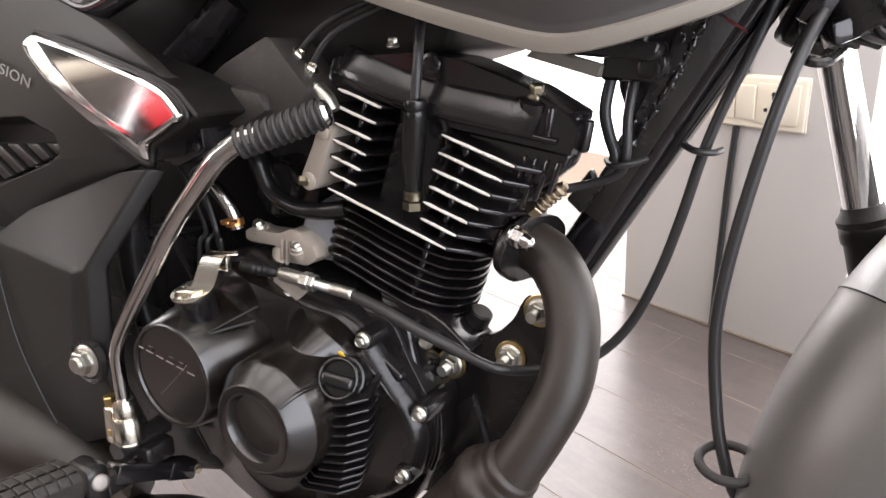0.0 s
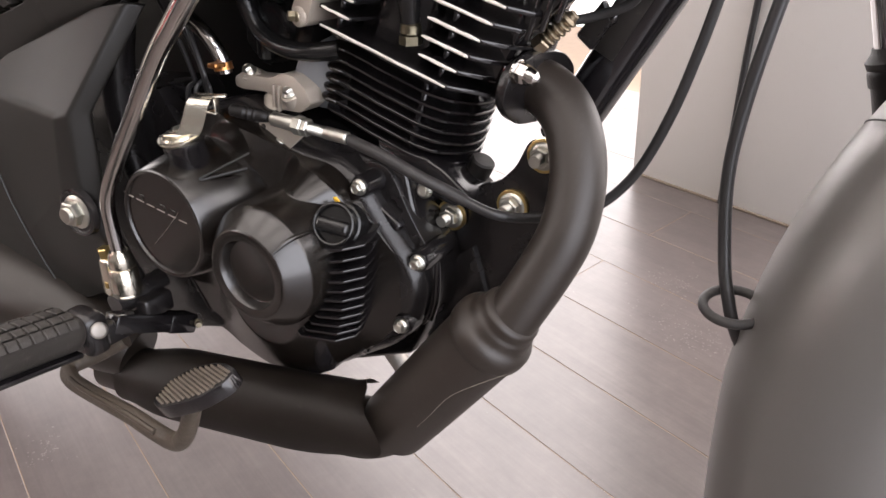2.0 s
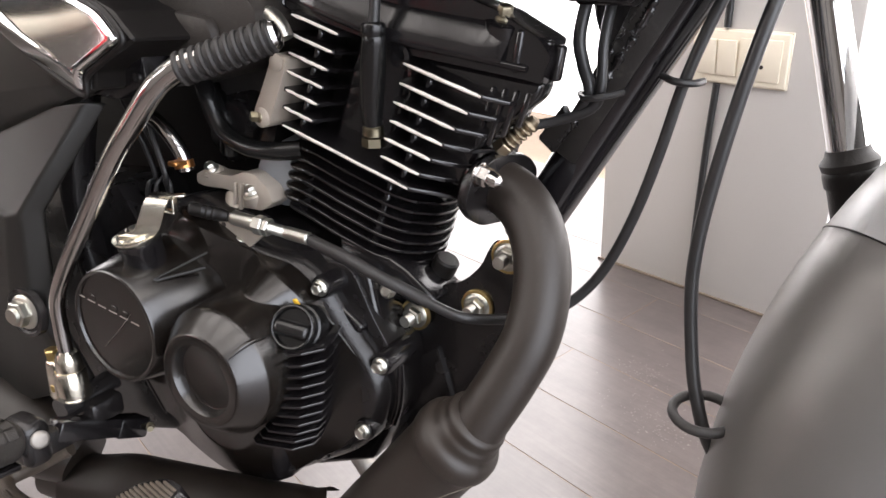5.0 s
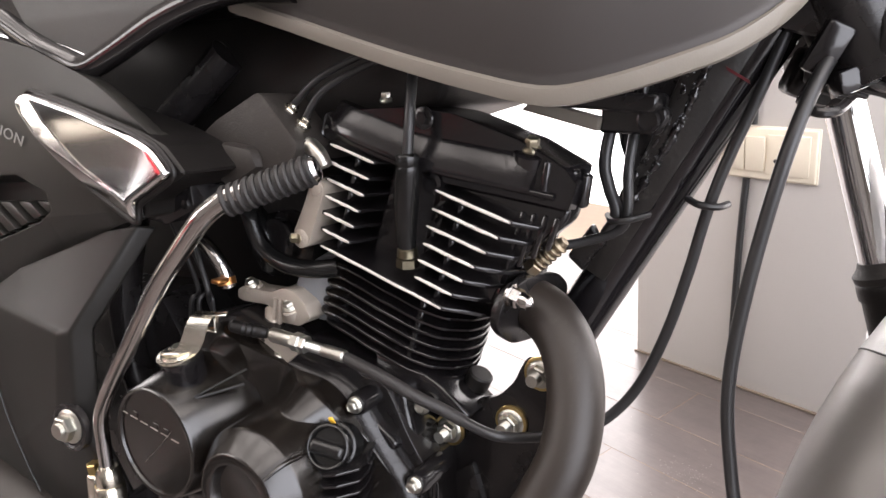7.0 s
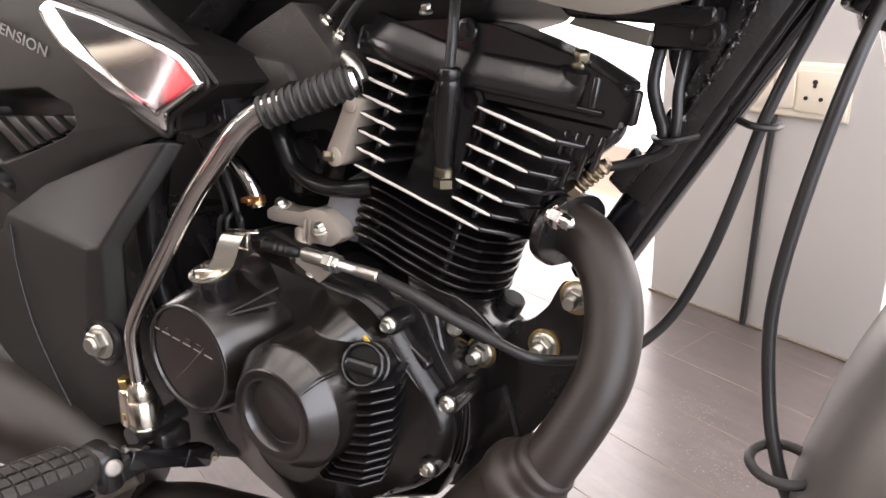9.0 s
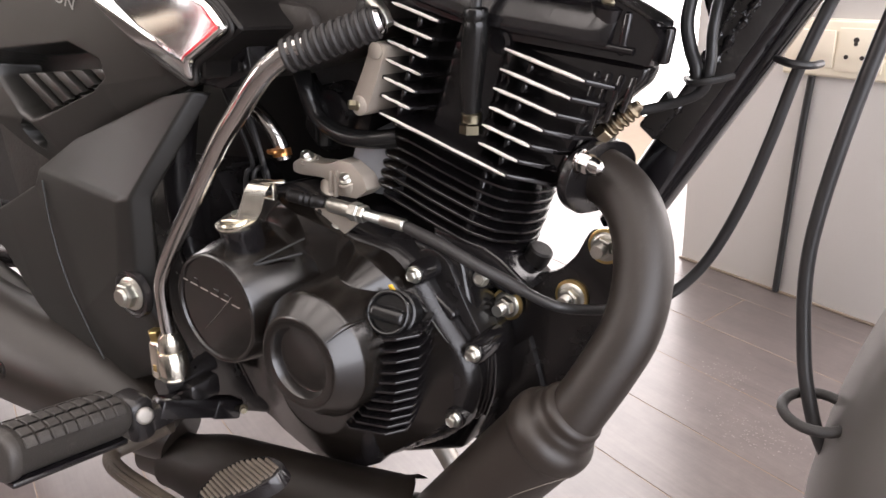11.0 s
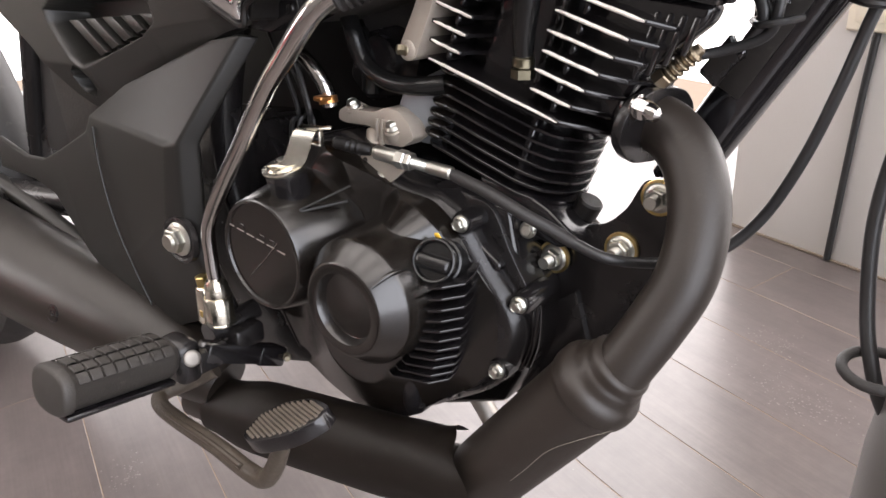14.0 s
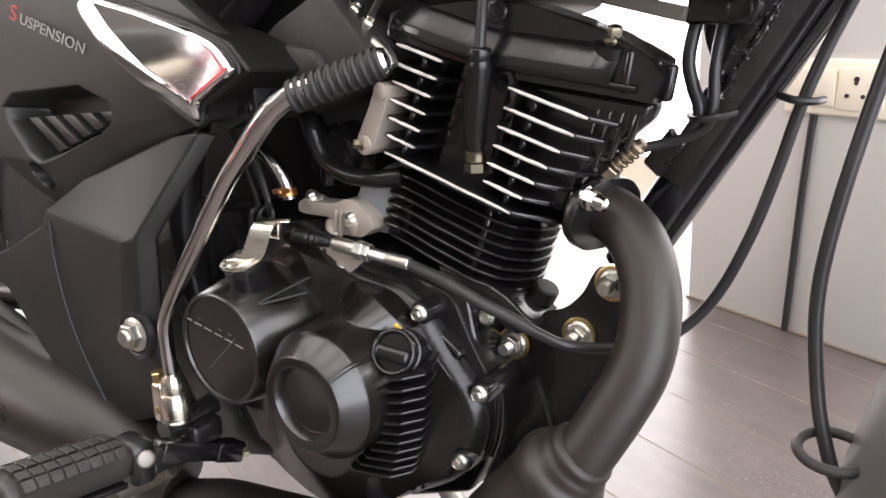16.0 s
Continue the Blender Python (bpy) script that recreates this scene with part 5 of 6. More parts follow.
part("clamp_bolt", lathe([(0.0062, 0), (0.0062, 0.008), (0.005, 0.009)], 6, aim((-0.2290, -0.187, 0.3325), (-0.05, -0.1, 1))), GOLD, kick, "yellow zinc clamp bolt")
part("shaft_end", merge(lathe([(0.010, 0), (0.010, 0.05)], 18, aim((-0.212, -0.150, 0.300), (0, -1, -0.1))), box(0.030, 0.030, 0.020, Matrix.Translation((-0.205, -0.172, 0.288)), 0.004, 2)), BLACK, kick)

# ---- foot peg, tilted a little up towards its end
TILT = Matrix.Translation((-0.200, -0.250, 0.302)) @ pose(0, 0, 0, -9, 0, 0) @ pose(0, 0, 0, 0, 0, 3)
PEG_RX, PEG_RZ = 0.0212, 0.0162


def tilt(bm):
    bm.transform(TILT)
    return bm


def peg_section(grow, low=-0.0168):
    """Round on top, flatter underneath."""
    ring = []
    for k in range(32):
        a = 2 * math.pi * k / 32
        c, s_ = math.cos(a), math.sin(a)
        ring.append(((PEG_RX + grow) * math.copysign(abs(c) ** 0.75, c), max((PEG_RZ + grow) * math.copysign(abs(s_) ** 0.85, s_), low - grow)))
    return ring


rings = [[Vector((x, y, z)) for x, z in peg_section(g)] for y, g in ((0.004, -0.004), (0.0, -0.001), (-0.004, 0.0), (-0.079, 0.0), (-0.0800, 0.0010), (-0.0815, 0.0016), (-0.0868, 0.0016), (-0.0885, 0.0006), (-0.0892, -0.002))]
peg = P("foot_peg", tilt(ring_loft(rings)), PEGRUBBER, "black rubber rider foot peg with grooved top", sharp=50)
for k in range(8):
    y0, y1 = -0.0030 - 0.0095 * k, -0.0111 - 0.0095 * k
    for a0, a1 in ((24, 50), (56, 77), (83, 104), (110, 140)):
        rows = []
        for y, g in ((y0, -0.0010), (y0, 0.0012), (y0 - 0.0006, 0.0018), (y1 + 0.0006, 0.0018), (y1, 0.0012), (y1, -0.0010)):
            rows.append([Vector(((PEG_RX + g) * math.copysign(abs(math.cos(radians(a))) ** 0.75, math.cos(radians(a))), y, (PEG_RZ + g) * math.sin(radians(a)) ** 0.85)) for a in np.linspace(a0, a1, 5)])
        part("tread_block", tilt(ring_loft(rows, False, False)), PEGRUBBER, peg)
part("peg_base", tilt(box(0.036, 0.086, 0.005, Matrix.Translation((0.001, -0.043, -0.0172)), 0.002)), GLOSS, peg, "glossy black steel strip under the rubber")
HINGE = Matrix.Translation((-0.0120, 0, 0.002))
part("hinge", merge(box(0.034, 0.022, 0.038, HINGE @ Matrix.Translation((-0.186, -0.236, 0.292)), 0.008, 4), box(0.016, 0.04, 0.020, HINGE @ Matrix.Translation((-0.186, -0.215, 0.282)), 0.004, 2)), BLACK, peg)
part("hinge_pin", lathe([(0.0068, 0), (0.0068, 0.0018), (0.0060, 0.0026), (0.0045, 0.0030)], 22, aim((-0.1795, -0.2370, 0.3005), (0.92, -0.25, 0.22))), ALU, peg, "round silver pin head")
part("peg_bar", merge(box(0.018, 0.085, 0.017, HINGE @ Matrix.Translation((-0.186, -0.178, 0.2705)) @ pose(0, 0, 0, -26, 0, 0), 0.0025, 2), box(0.020, 0.030, 0.018, HINGE @ Matrix.Translation((-0.186, -0.153, 0.2575)) @ pose(0, 0, 0, -26, 0, 0), 0.0025, 2)), GLOSS, peg, "black peg mounting bar")
shared("bar_bolt", BOLT_GOLD, peg, aim((-0.1880, -0.139, 0.254), (0.8, -0.5, 0.1)) @ Matrix.Scale(0.7, 4), "grimy bolt head")
# block added to keep the gap beside the kick starter dark
P("rear_filler", prism([(-0.42, 0.30), (-0.42, 0.45), (-0.24, 0.46), (-0.20, 0.40), (-0.185, 0.255), (-0.205, 0.222), (-0.240, 0.212), (-0.285, 0.206), (-0.335, 0.215)], -0.100, 0.05, "y", 0.005, 2), BLACK, "black block added behind the engine to stop light leaking through")

# ---- brake pedal
ped = P("brake_pedal", sweep([(-0.199, -0.205, 0.268, 0.0068), (-0.218, -0.222, 0.256, 0.0068), (-0.228, -0.240, 0.251, 0.0068), (-0.216, -0.250, 0.250, 0.0068), (-0.183, -0.256, 0.253, 0.0066), (-0.121, -0.262, 0.259, 0.0066), (-0.080, -0.266, 0.260, 0.0066), (-0.059, -0.268, 0.264, 0.0066), (-0.048, -0.268, 0.275, 0.0064), (-0.040, -0.267, 0.292, 0.0062), (-0.036, -0.266, 0.305, 0.0062)], 0.0068, 16, 5), PEDALDIRT, "grimy brown-black tubular rear brake pedal")
part("pedal_strip", sweep([(-0.206, -0.2555, 0.2560), (-0.183, -0.2600, 0.2580), (-0.121, -0.2660, 0.2640), (-0.080, -0.2700, 0.2650)], 0.0022, 8, 5), PEDALDIRT, ped, "folded edge along the pedal lever")
PAD = [tuple(p) for p in refine([(-0.038, -0.014), (-0.018, -0.024), (0.018, -0.020), (0.037, -0.006), (0.036, 0.006), (0.012, 0.018), (-0.020, 0.018), (-0.037, 0.006)], 0.004, True, 0.010)]
padm = Matrix.Translation((-0.0250, -0.266, 0.3235)) @ pose(0, 0, 0, 12, -24, 8) @ Matrix.Diagonal((0.90, 0.90, 1, 1))
pad = part("pedal_pad", prism(PAD, -0.006, 0.004, "z", 0.0025, 2), GLOSS, ped, "worn ribbed pedal pad")
pad.matrix_local = padm
bmt = bmesh.new()
for i in range(24):
    for j in range(13):
        x, y = -0.0345 + 0.0030 * i, -0.0205 + 0.0033 * j + (0.0016 if i % 2 else 0)
        if in_poly(x, y, PAD) and edge_distance(x, y, PAD) > 0.003:
            bmesh.ops.create_cone(bmt, cap_ends=True, segments=4, radius1=0.0017, radius2=0.0007, depth=0.0014, matrix=Matrix.Translation((x, y, 0.0048)))
part("pad_tread", bmt, TREAD, pad, "brown worn diamond tread", flat=True)

# ---- clutch arm, cable and brackets
arm = P("clutch_arm", sweep([(-0.132, -0.166, 0.4445), (-0.1315, -0.168, 0.455)], 0.004, 10, 2), ZINC, "zinc plated clutch release arm")
part("arm_boss", lathe([(0.0125, -0.034), (0.0150, -0.026), (0.0152, -0.008), (0.0158, -0.006), (0.0158, -0.002)], 28, aim((-0.1325, -0.1655, 0.4465), (-0.02, -0.22, 1))), GLOSS, arm, "gloss black oil seal boss")
part("washer", lathe([(0.0120, -0.004), (0.0162, 0.0), (0.0168, 0.001), (0.0168, 0.0026), (0.0140, 0.0030), (0.0130, 0.0046), (0.0060, 0.0050), (0.0060, 0.0078), (0.0035, 0.0083)], 32, aim((-0.1325, -0.166, 0.4460), (-0.02, -0.22, 1))), PLATED, arm, "bright zinc washer")
armstrip = smooth_path([(-0.1310, -0.1740, 0.4490, 0.0070), (-0.1260, -0.1690, 0.4500, 0.0080), (-0.1225, -0.1660, 0.4525, 0.0082), (-0.1205, -0.1640, 0.4570, 0.0082), (-0.1180, -0.1620, 0.4650, 0.0080), (-0.1165, -0.1600, 0.4715, 0.0078), (-0.1162, -0.1565, 0.4750, 0.0076), (-0.1172, -0.1520, 0.4765, 0.0074), (-0.1190, -0.1480, 0.4768, 0.0072)], 5)
rows = []
for i, (x, y, z, w_) in enumerate(armstrip):
    t = Vector(np.array(armstrip[min(i + 1, len(armstrip) - 1)])[:3] - np.array(armstrip[max(i - 1, 0)])[:3])
    t.normalize()
    s = Vector((0.80, 0.58, -0.12)).normalized()
    n_ = t.cross(s).normalized()
    c = Vector((x, y, z))
    rows.append([c + s * w_ + n_ * 0.0013, c - s * w_ + n_ * 0.0013, c - s * w_ - n_ * 0.0013, c + s * w_ - n_ * 0.0013])
part("arm_tongue", box(0.018, 0.0075, 0.0018, Matrix.Translation((-0.1110, -0.1480, 0.4766)) @ pose(0, 0, 0, 0, 0, 38), 0.0007), PLATED, arm, "narrow tongue of the arm")
part("arm_strip", ring_loft(rows), PLATED, arm, "bent zinc plated strip", sharp=30)
part("arm_hook", merge(box(0.0016, 0.0100, 0.0100, Matrix.Translation((-0.1085, -0.1490, 0.4705)) @ pose(0, 0, 0, 0, 0, 30), 0.0006), box(0.0100, 0.0095, 0.0016, Matrix.Translation((-0.1130, -0.1505, 0.4655)) @ pose(0, 0, 0, 0, 12, 30), 0.0006)), PLATED, arm, "folded tab at the end of the arm")
cab = P("clutch_cable", sweep([(-0.014, -0.1170, 0.4510), (-0.002, -0.1168, 0.4478), (0.017, -0.116, 0.4425), (0.0445, -0.1090, 0.4290), (0.060, -0.101, 0.4200), (0.0735, -0.096, 0.4125), (0.0965, -0.089, 0.4040), (0.118, -0.066, 0.3985), (0.140, -0.045, 0.3995), (0.158, -0.034, 0.411), (0.176, -0.028, 0.436), (0.192, -0.026, 0.476), (0.204, -0.025, 0.520), (0.213, -0.024, 0.560), (0.224, -0.022, 0.596), (0.238, -0.018, 0.634), (0.252, -0.01, 0.68), (0.26, 0.0, 0.74)], 0.0038, 14, 6), CABLE, "black sheathed clutch cable")
part("cable_sleeve", sweep([(-0.010, -0.1170, 0.4500), (-0.002, -0.1168, 0.4478), (0.017, -0.116, 0.4425), (0.0445, -0.1090, 0.4290), (0.060, -0.101, 0.4200), (0.0735, -0.096, 0.4125)], 0.0045, 14, 6), RUBBER, cab, "thicker rubber sleeve on the cable")
axis = Vector((0.070, 0.002, -0.0060))
s0 = Vector((-0.0820, -0.1195, 0.4572))
part("adjuster", merge(lathe([(0.0026, -0.012), (0.0026, -0.001), (0.0045, 0.0), (0.0056, 0.001), (0.0056, 0.021), (0.0050, 0.022)], 20, aim(s0, axis)), lathe([(0.0064, 0.0215), (0.0074, 0.0222), (0.0074, 0.0290), (0.0064, 0.0298)], 6, aim(s0, axis)),
                       lathe([(0.0060, 0.030), (0.0068, 0.0306), (0.0068, 0.0348), (0.0060, 0.0354)], 6, aim(s0, axis)),
                       lathe([v for k in range(10) for v in ((0.0044, 0.035 + 0.0018 * k), (0.0036, 0.0359 + 0.0018 * k))], 16, aim(s0, axis)),
                       lathe([(0.0042, 0.050), (0.0048, 0.0505), (0.0048, 0.0695), (0.0040, 0.0705)], 20, aim(s0, axis))), ZINC, cab, "threaded zinc cable adjuster")
bprof = [(0.003, 0)]
for k in range(6):
    bprof += [(0.0058 - 0.0003 * abs(k - 3), 0.002 + 0.0045 * k), (0.0046, 0.0045 + 0.0045 * k)]
part("bellows", lathe(bprof + [(0.004, 0.030)], 18, aim((-0.1115, -0.1345, 0.4640), s0 - Vector((-0.1115, -0.1345, 0.4640)))), DARKPL, cab, "black rubber bellows")
brk = P("cable_bracket", prism([tuple(p) for p in refine([(-0.1070, 0.4460), (-0.1040, 0.4510), (-0.0900, 0.4590), (-0.0660, 0.4540), (-0.0585, 0.4460), (-0.0840, 0.4255), (-0.0930, 0.4245)], 1, True, 0.003)], -0.112, -0.1095, "y", 0.0006, 1), BRACKET, "zinc plated triangular cable bracket")
shared("bracket_bolt", BOLT_M6, brk, aim((-0.0868, -0.112, 0.4330), TOWARD), "silver flange bolt")
# no hole is cut: a dark disc on the plate paints its shade
part("bracket_hole_disc", lathe([(0.0022, 0), (0.0022, 0.0004), (0.001, 0.0005)], 14, aim((-0.1005, -0.1121, 0.4470), TOWARD)), HOLESHADE, brk, "dark disc painted for the shade in a round hole")
star = P("starter_bracket", merge(prism([tuple(p) for p in refine([(-0.1518, 0.4765), (-0.1524, 0.4690), (-0.1446, 0.4672), (-0.1189, 0.4676), (-0.1098, 0.4642), (-0.1122, 0.4547), (-0.0831, 0.4545), (-0.0713, 0.4624), (-0.0760, 0.4735), (-0.0879, 0.4830), (-0.0996, 0.4840), (-0.1120, 0.4790), (-0.1359, 0.4785), (-0.1430, 0.4810)], 1, True, 0.0025)], -0.088, -0.068, "y", 0.0024, 2),
                                  sweep([(-0.118, -0.080, 0.462), (-0.112, -0.088, 0.448), (-0.106, -0.090, 0.438)], 0.008, 12, 4),
                                  box(0.0025, 0.004, 0.024, Matrix.Translation((-0.1090, -0.0890, 0.4630)) @ pose(0, 0, 0, 0, 6, 0), 0.001), box(0.0025, 0.004, 0.022, Matrix.Translation((-0.1030, -0.0890, 0.4640)) @ pose(0, 0, 0, 0, 6, 0), 0.001)), BRACKET, "bare cast aluminium starter bracket")
for p in ((-0.1405, -0.0820, 0.4800), (-0.0935, -0.0865, 0.4680)):
    shared("bracket_bolt", BOLT_M6, star, aim(p, (0, -0.5, 0.9)), "brass-tinted bolt")
    part("bolt_pad", lathe([(0.0082, -0.010), (0.0082, -0.001), (0.0074, 0.0)], 20, aim(p, (0, -0.5, 0.9))), BRACKET, star)
motor = P("starter_motor", lathe([(0.014, 0), (0.0235, 0.003), (0.0262, 0.010), (0.0262, 0.022), (0.0255, 0.0225), (0.0255, 0.0240), (0.0262, 0.0245), (0.0262, 0.075), (0.024, 0.080)], 36, aim((-0.074, -0.072, 0.4780), (-0.2, 1, 0.1))), BLUEGREY, "silver starter motor end")
part("motor_ear", box(0.020, 0.006, 0.012, Matrix.Translation((-0.070, -0.066, 0.4990)) @ pose(0, 0, 0, 0, -25, 0), 0.002), BLUEGREY, motor)
# tube, hoses and wires in the dark behind the engine
fuel = P("breather_pipe", sweep([(-0.190, -0.105, 0.530), (-0.175, -0.105, 0.522), (-0.160, -0.104, 0.510), (-0.151, -0.102, 0.496), (-0.149, -0.100, 0.482)], 0.0062, 14, 5), DULLCHROME, "short bright metal pipe")
part("hose_clip", merge(lathe([(0.0078, 0), (0.0078, 0.006)], 18, aim((-0.1505, -0.101, 0.490), (0.2, 0, -1))), box(0.010, 0.012, 0.004, Matrix.Translation((-0.146, -0.111, 0.490)), 0.001, 1)), COPPER, fuel, "copper coloured spring clip")
part("hose", sweep([(-0.205, -0.10, 0.545), (-0.196, -0.104, 0.535), (-0.186, -0.105, 0.528)], 0.0085, 14, 4), RUBBER, fuel)
P("vacuum_hose", sweep([(-0.150, -0.075, 0.556), (-0.1352, -0.084, 0.5408), (-0.1285, -0.085, 0.526), (-0.1203, -0.085, 0.5148), (-0.105, -0.085, 0.5065), (-0.0881, -0.085, 0.5028), (-0.0672, -0.083, 0.5025), (-0.050, -0.075, 0.504)], 0.0074, 16, 6), CAPPL, "thick black rubber hose")
P("rubber_elbow", sweep([(-0.165, -0.05, 0.54), (-0.148, -0.060, 0.530), (-0.138, -0.062, 0.510), (-0.140, -0.06, 0.49)], 0.0085, 16, 6), CAPPL, "black rubber elbow hose")
P("carburettor", merge(prism([tuple(p) for p in refine([(-0.170, 0.500), (-0.155, 0.535), (-0.110, 0.545), (-0.090, 0.520), (-0.100, 0.490), (-0.150, 0.480)], 1, True, 0.008)], -0.055, 0.02, "y", 0.005, 2),
                       lathe([(0.020, 0), (0.020, 0.012), (0.016, 0.014), (0.010, 0.013)], 24, aim((-0.130, -0.050, 0.515), TOWARD))), BLACK, "black carburettor body")
w = random.Random(8)
for k in range(4):
    x = -0.20 + 0.012 * k
    P("wire", sweep([(x - 0.02, -0.09 + w.uniform(-.02, .01), 0.55 - 0.01 * k), (x, -0.10 + w.uniform(-.01, .01), 0.49 + w.uniform(-.02, .02)), (x - 0.01 + w.uniform(-.01, .02), -0.10, 0.46), (x + w.uniform(-.02, .02), -0.09, 0.40)], 0.0022, 8, 6), CABLE, "thin black wire")
# throttle cables above the air box
for i, (p, q, r) in enumerate((((-0.073, -0.100, 0.622), (-0.040, -0.098, 0.648), (0.005, -0.085, 0.668)), ((-0.0585, -0.102, 0.6105), (-0.034, -0.100, 0.640), (0.010, -0.085, 0.662)))):
    th = P("throttle_cable", sweep([p, q, r], 0.0025, 10, 6), CABLE, "black throttle cable")
    d = Vector(q) - Vector(p)
    part("cable_end", merge(lathe([(0.0030, -0.014), (0.0038, -0.013), (0.0038, 0.012), (0.0028, 0.013)], 16, aim(p, d)), lathe([(0.0058, -0.008), (0.0066, -0.007), (0.0066, -0.001), (0.0058, 0.0)], 6, aim(p, d)), lathe([(0.0054, 0.002), (0.0060, 0.003), (0.0060, 0.008), (0.0052, 0.009)], 6, aim(p, d))), PLATED, th, "zinc adjuster nuts")
P("cable_ferrule", sweep([(-0.0600, -0.103, 0.6085, 0.0030), (-0.0480, -0.104, 0.6030, 0.0030), (-0.0470, -0.104, 0.6020, 0.0058), (-0.0375, -0.105, 0.5944, 0.0060), (-0.0330, -0.105, 0.5860, 0.0060)], 0.006, 16, 4), ZINC, "grey metal cable ferrule")
# wires and clips beside the down tube
P("wiring_loom", sweep([(0.156, -0.020, 0.650), (0.151, -0.026, 0.620), (0.148, -0.033, 0.590), (0.152, -0.034, 0.572), (0.158, -0.036, 0.556), (0.150, -0.034, 0.54)], 0.0042, 12, 6), CABLE, "black wiring loom")
P("wiring_loom", sweep([(0.170, -0.020, 0.650), (0.166, -0.026, 0.615), (0.165, -0.036, 0.585), (0.166, -0.038, 0.560), (0.160, -0.036, 0.545), (0.135, -0.040, 0.535), (0.112, -0.05, 0.531)], 0.0035, 10, 6), CABLE, "thin black wiring lead")
P("cable_clip", sweep([(0.150, -0.030, 0.5535), (0.158, -0.044, 0.5520), (0.170, -0.044, 0.5540), (0.178, -0.030, 0.5560)], 0.0022, 8, 6), CABLE, "black wire clip on the frame")
P("cable_clip", sweep([(0.200, -0.022, 0.5665), (0.210, -0.033, 0.5645), (0.220, -0.030, 0.5635), (0.224, -0.018, 0.5640)], 0.0024, 8, 6), CABLE, "black wire clip on the frame")
sensm = aim((0.1045, -0.056, 0.5155), (0.74, 0.04, 0.67))
P("spring_sensor", merge(lathe([(0.0060, 0.0), (0.0068, 0.0008), (0.0068, 0.0075), (0.0060, 0.0083)], 6, sensm),
                                lathe([(0.0046, 0.008)] + [v for k in range(5) for v in ((0.0062, 0.0100 + 0.0045 * k), (0.0064, 0.0112 + 0.0045 * k), (0.0042, 0.0128 + 0.0045 * k))] + [(0.0034, 0.034)], 18, sensm)), BRASS, "ribbed dull metal sensor by the exhaust port")

# ---- stand and things under the engine
P("side_stand", sweep([(-0.150, 0.035, 0.215), (-0.135, 0.032, 0.196), (-0.1140, 0.030, 0.1815), (-0.0967, 0.030, 0.1685), (-0.0800, 0.030, 0.151), (-0.068, 0.030, 0.134)], 0.0108, 16, 6), ALU, "bare metal stand lever under the engine")

# ---- steering, fork and front wheel, turned to the left
STEER = radians(40)
hx, hy = math.cos(STEER), math.sin(STEER)
AX = Vector((0.534, 0.105, 0.300))
FWD, LEFT, UP = Vector((hx, hy, 0)), Vector((-hy, hx, 0)), Vector((0, 0, 1))
fl0, fl1 = Vector((0.2545, 0.11, 0.700)), Vector((0.372, 0.11, 0.300))
fork = P("front_fork", sweep([tuple(fl0), tuple(fl0.lerp(fl1, 0.55)), tuple(fl0.lerp(fl1, 0.6))], 0.0140, 28, 3), CHROME, "chromed left fork tube")
part("fork_lower", sweep([tuple(fl0.lerp(fl1, s)) + (r,) for s, r in ((0.505, 0.0165), (0.515, 0.0195), (0.54, 0.0195), (0.55, 0.0180), (0.8, 0.0190), (1.15, 0.0200))], 0.02, 24, 3), DARKPL, fork, "black lower fork leg")
part("dust_seal", lathe([(0.0150, -0.006), (0.0195, -0.003), (0.0205, 0.002), (0.0160, 0.008), (0.0150, 0.012)], 28, aim(fl0.lerp(fl1, 0.502), fl0 - fl1)), RUBBER, fork, "black rubber dust seal")
off = LEFT * -0.185
fork2 = P("front_fork", sweep([tuple(fl0 + off), tuple(fl0.lerp(fl1, 0.6) + off)], 0.0140, 20, 3), CHROME, "chromed right fork tube")
part("fork_lower", sweep([tuple(fl0.lerp(fl1, 0.52) + off), tuple(fl0.lerp(fl1, 1.15) + off)], 0.019, 20, 3), DARKPL, fork2)
clampc = fl0.lerp(fl1, 0.12) + off * 0.5
yoke = P("lower_yoke", merge(box(0.050, 0.235, 0.034, Matrix.Translation(clampc + Vector((-0.005, 0, 0.008))) @ pose(0, 0, 0, 0, -14, math.degrees(STEER)), 0.010, 3),
                             lathe([(0.024, -0.022), (0.026, -0.018), (0.026, 0.02), (0.022, 0.024)], 24, aim(fl0.lerp(fl1, 0.135), fl0 - fl1))), BLACK, "black lower fork yoke")
part("yoke_lug", merge(box(0.030, 0.022, 0.030, Matrix.Translation((0.262, 0.02, 0.642)) @ pose(0, 0, 0, 10, 20, 30), 0.005, 2), box(0.018, 0.016, 0.045, Matrix.Translation((0.280, 0.01, 0.655)) @ pose(0, 0, 0, 0, -25, 0), 0.004, 2)), BLACK, yoke)
part("cable_guide", sweep([(0.262, -0.03, 0.628), (0.270, -0.045, 0.622), (0.280, -0.04, 0.622), (0.286, -0.02, 0.628)], 0.003, 8, 5), BLACK, yoke)
for c_, sz, rot in (((0.2720, -0.030, 0.6560), (0.016, 0.012, 0.030), (10, 25, 20)), ((0.2860, -0.020, 0.6400), (0.024, 0.014, 0.014), (0, -20, 35)), ((0.2980, -0.005, 0.6560), (0.016, 0.016, 0.034), (15, -30, 10)),
                    ((0.3120, 0.010, 0.6420), (0.026, 0.016, 0.018), (0, -15, 40)), ((0.2660, -0.020, 0.6340), (0.010, 0.010, 0.022), (20, 30, 0))):
    part("connector", box(*sz, Matrix.Translation(c_) @ pose(0, 0, 0, *rot), 0.003, 2), GLOSS, yoke)
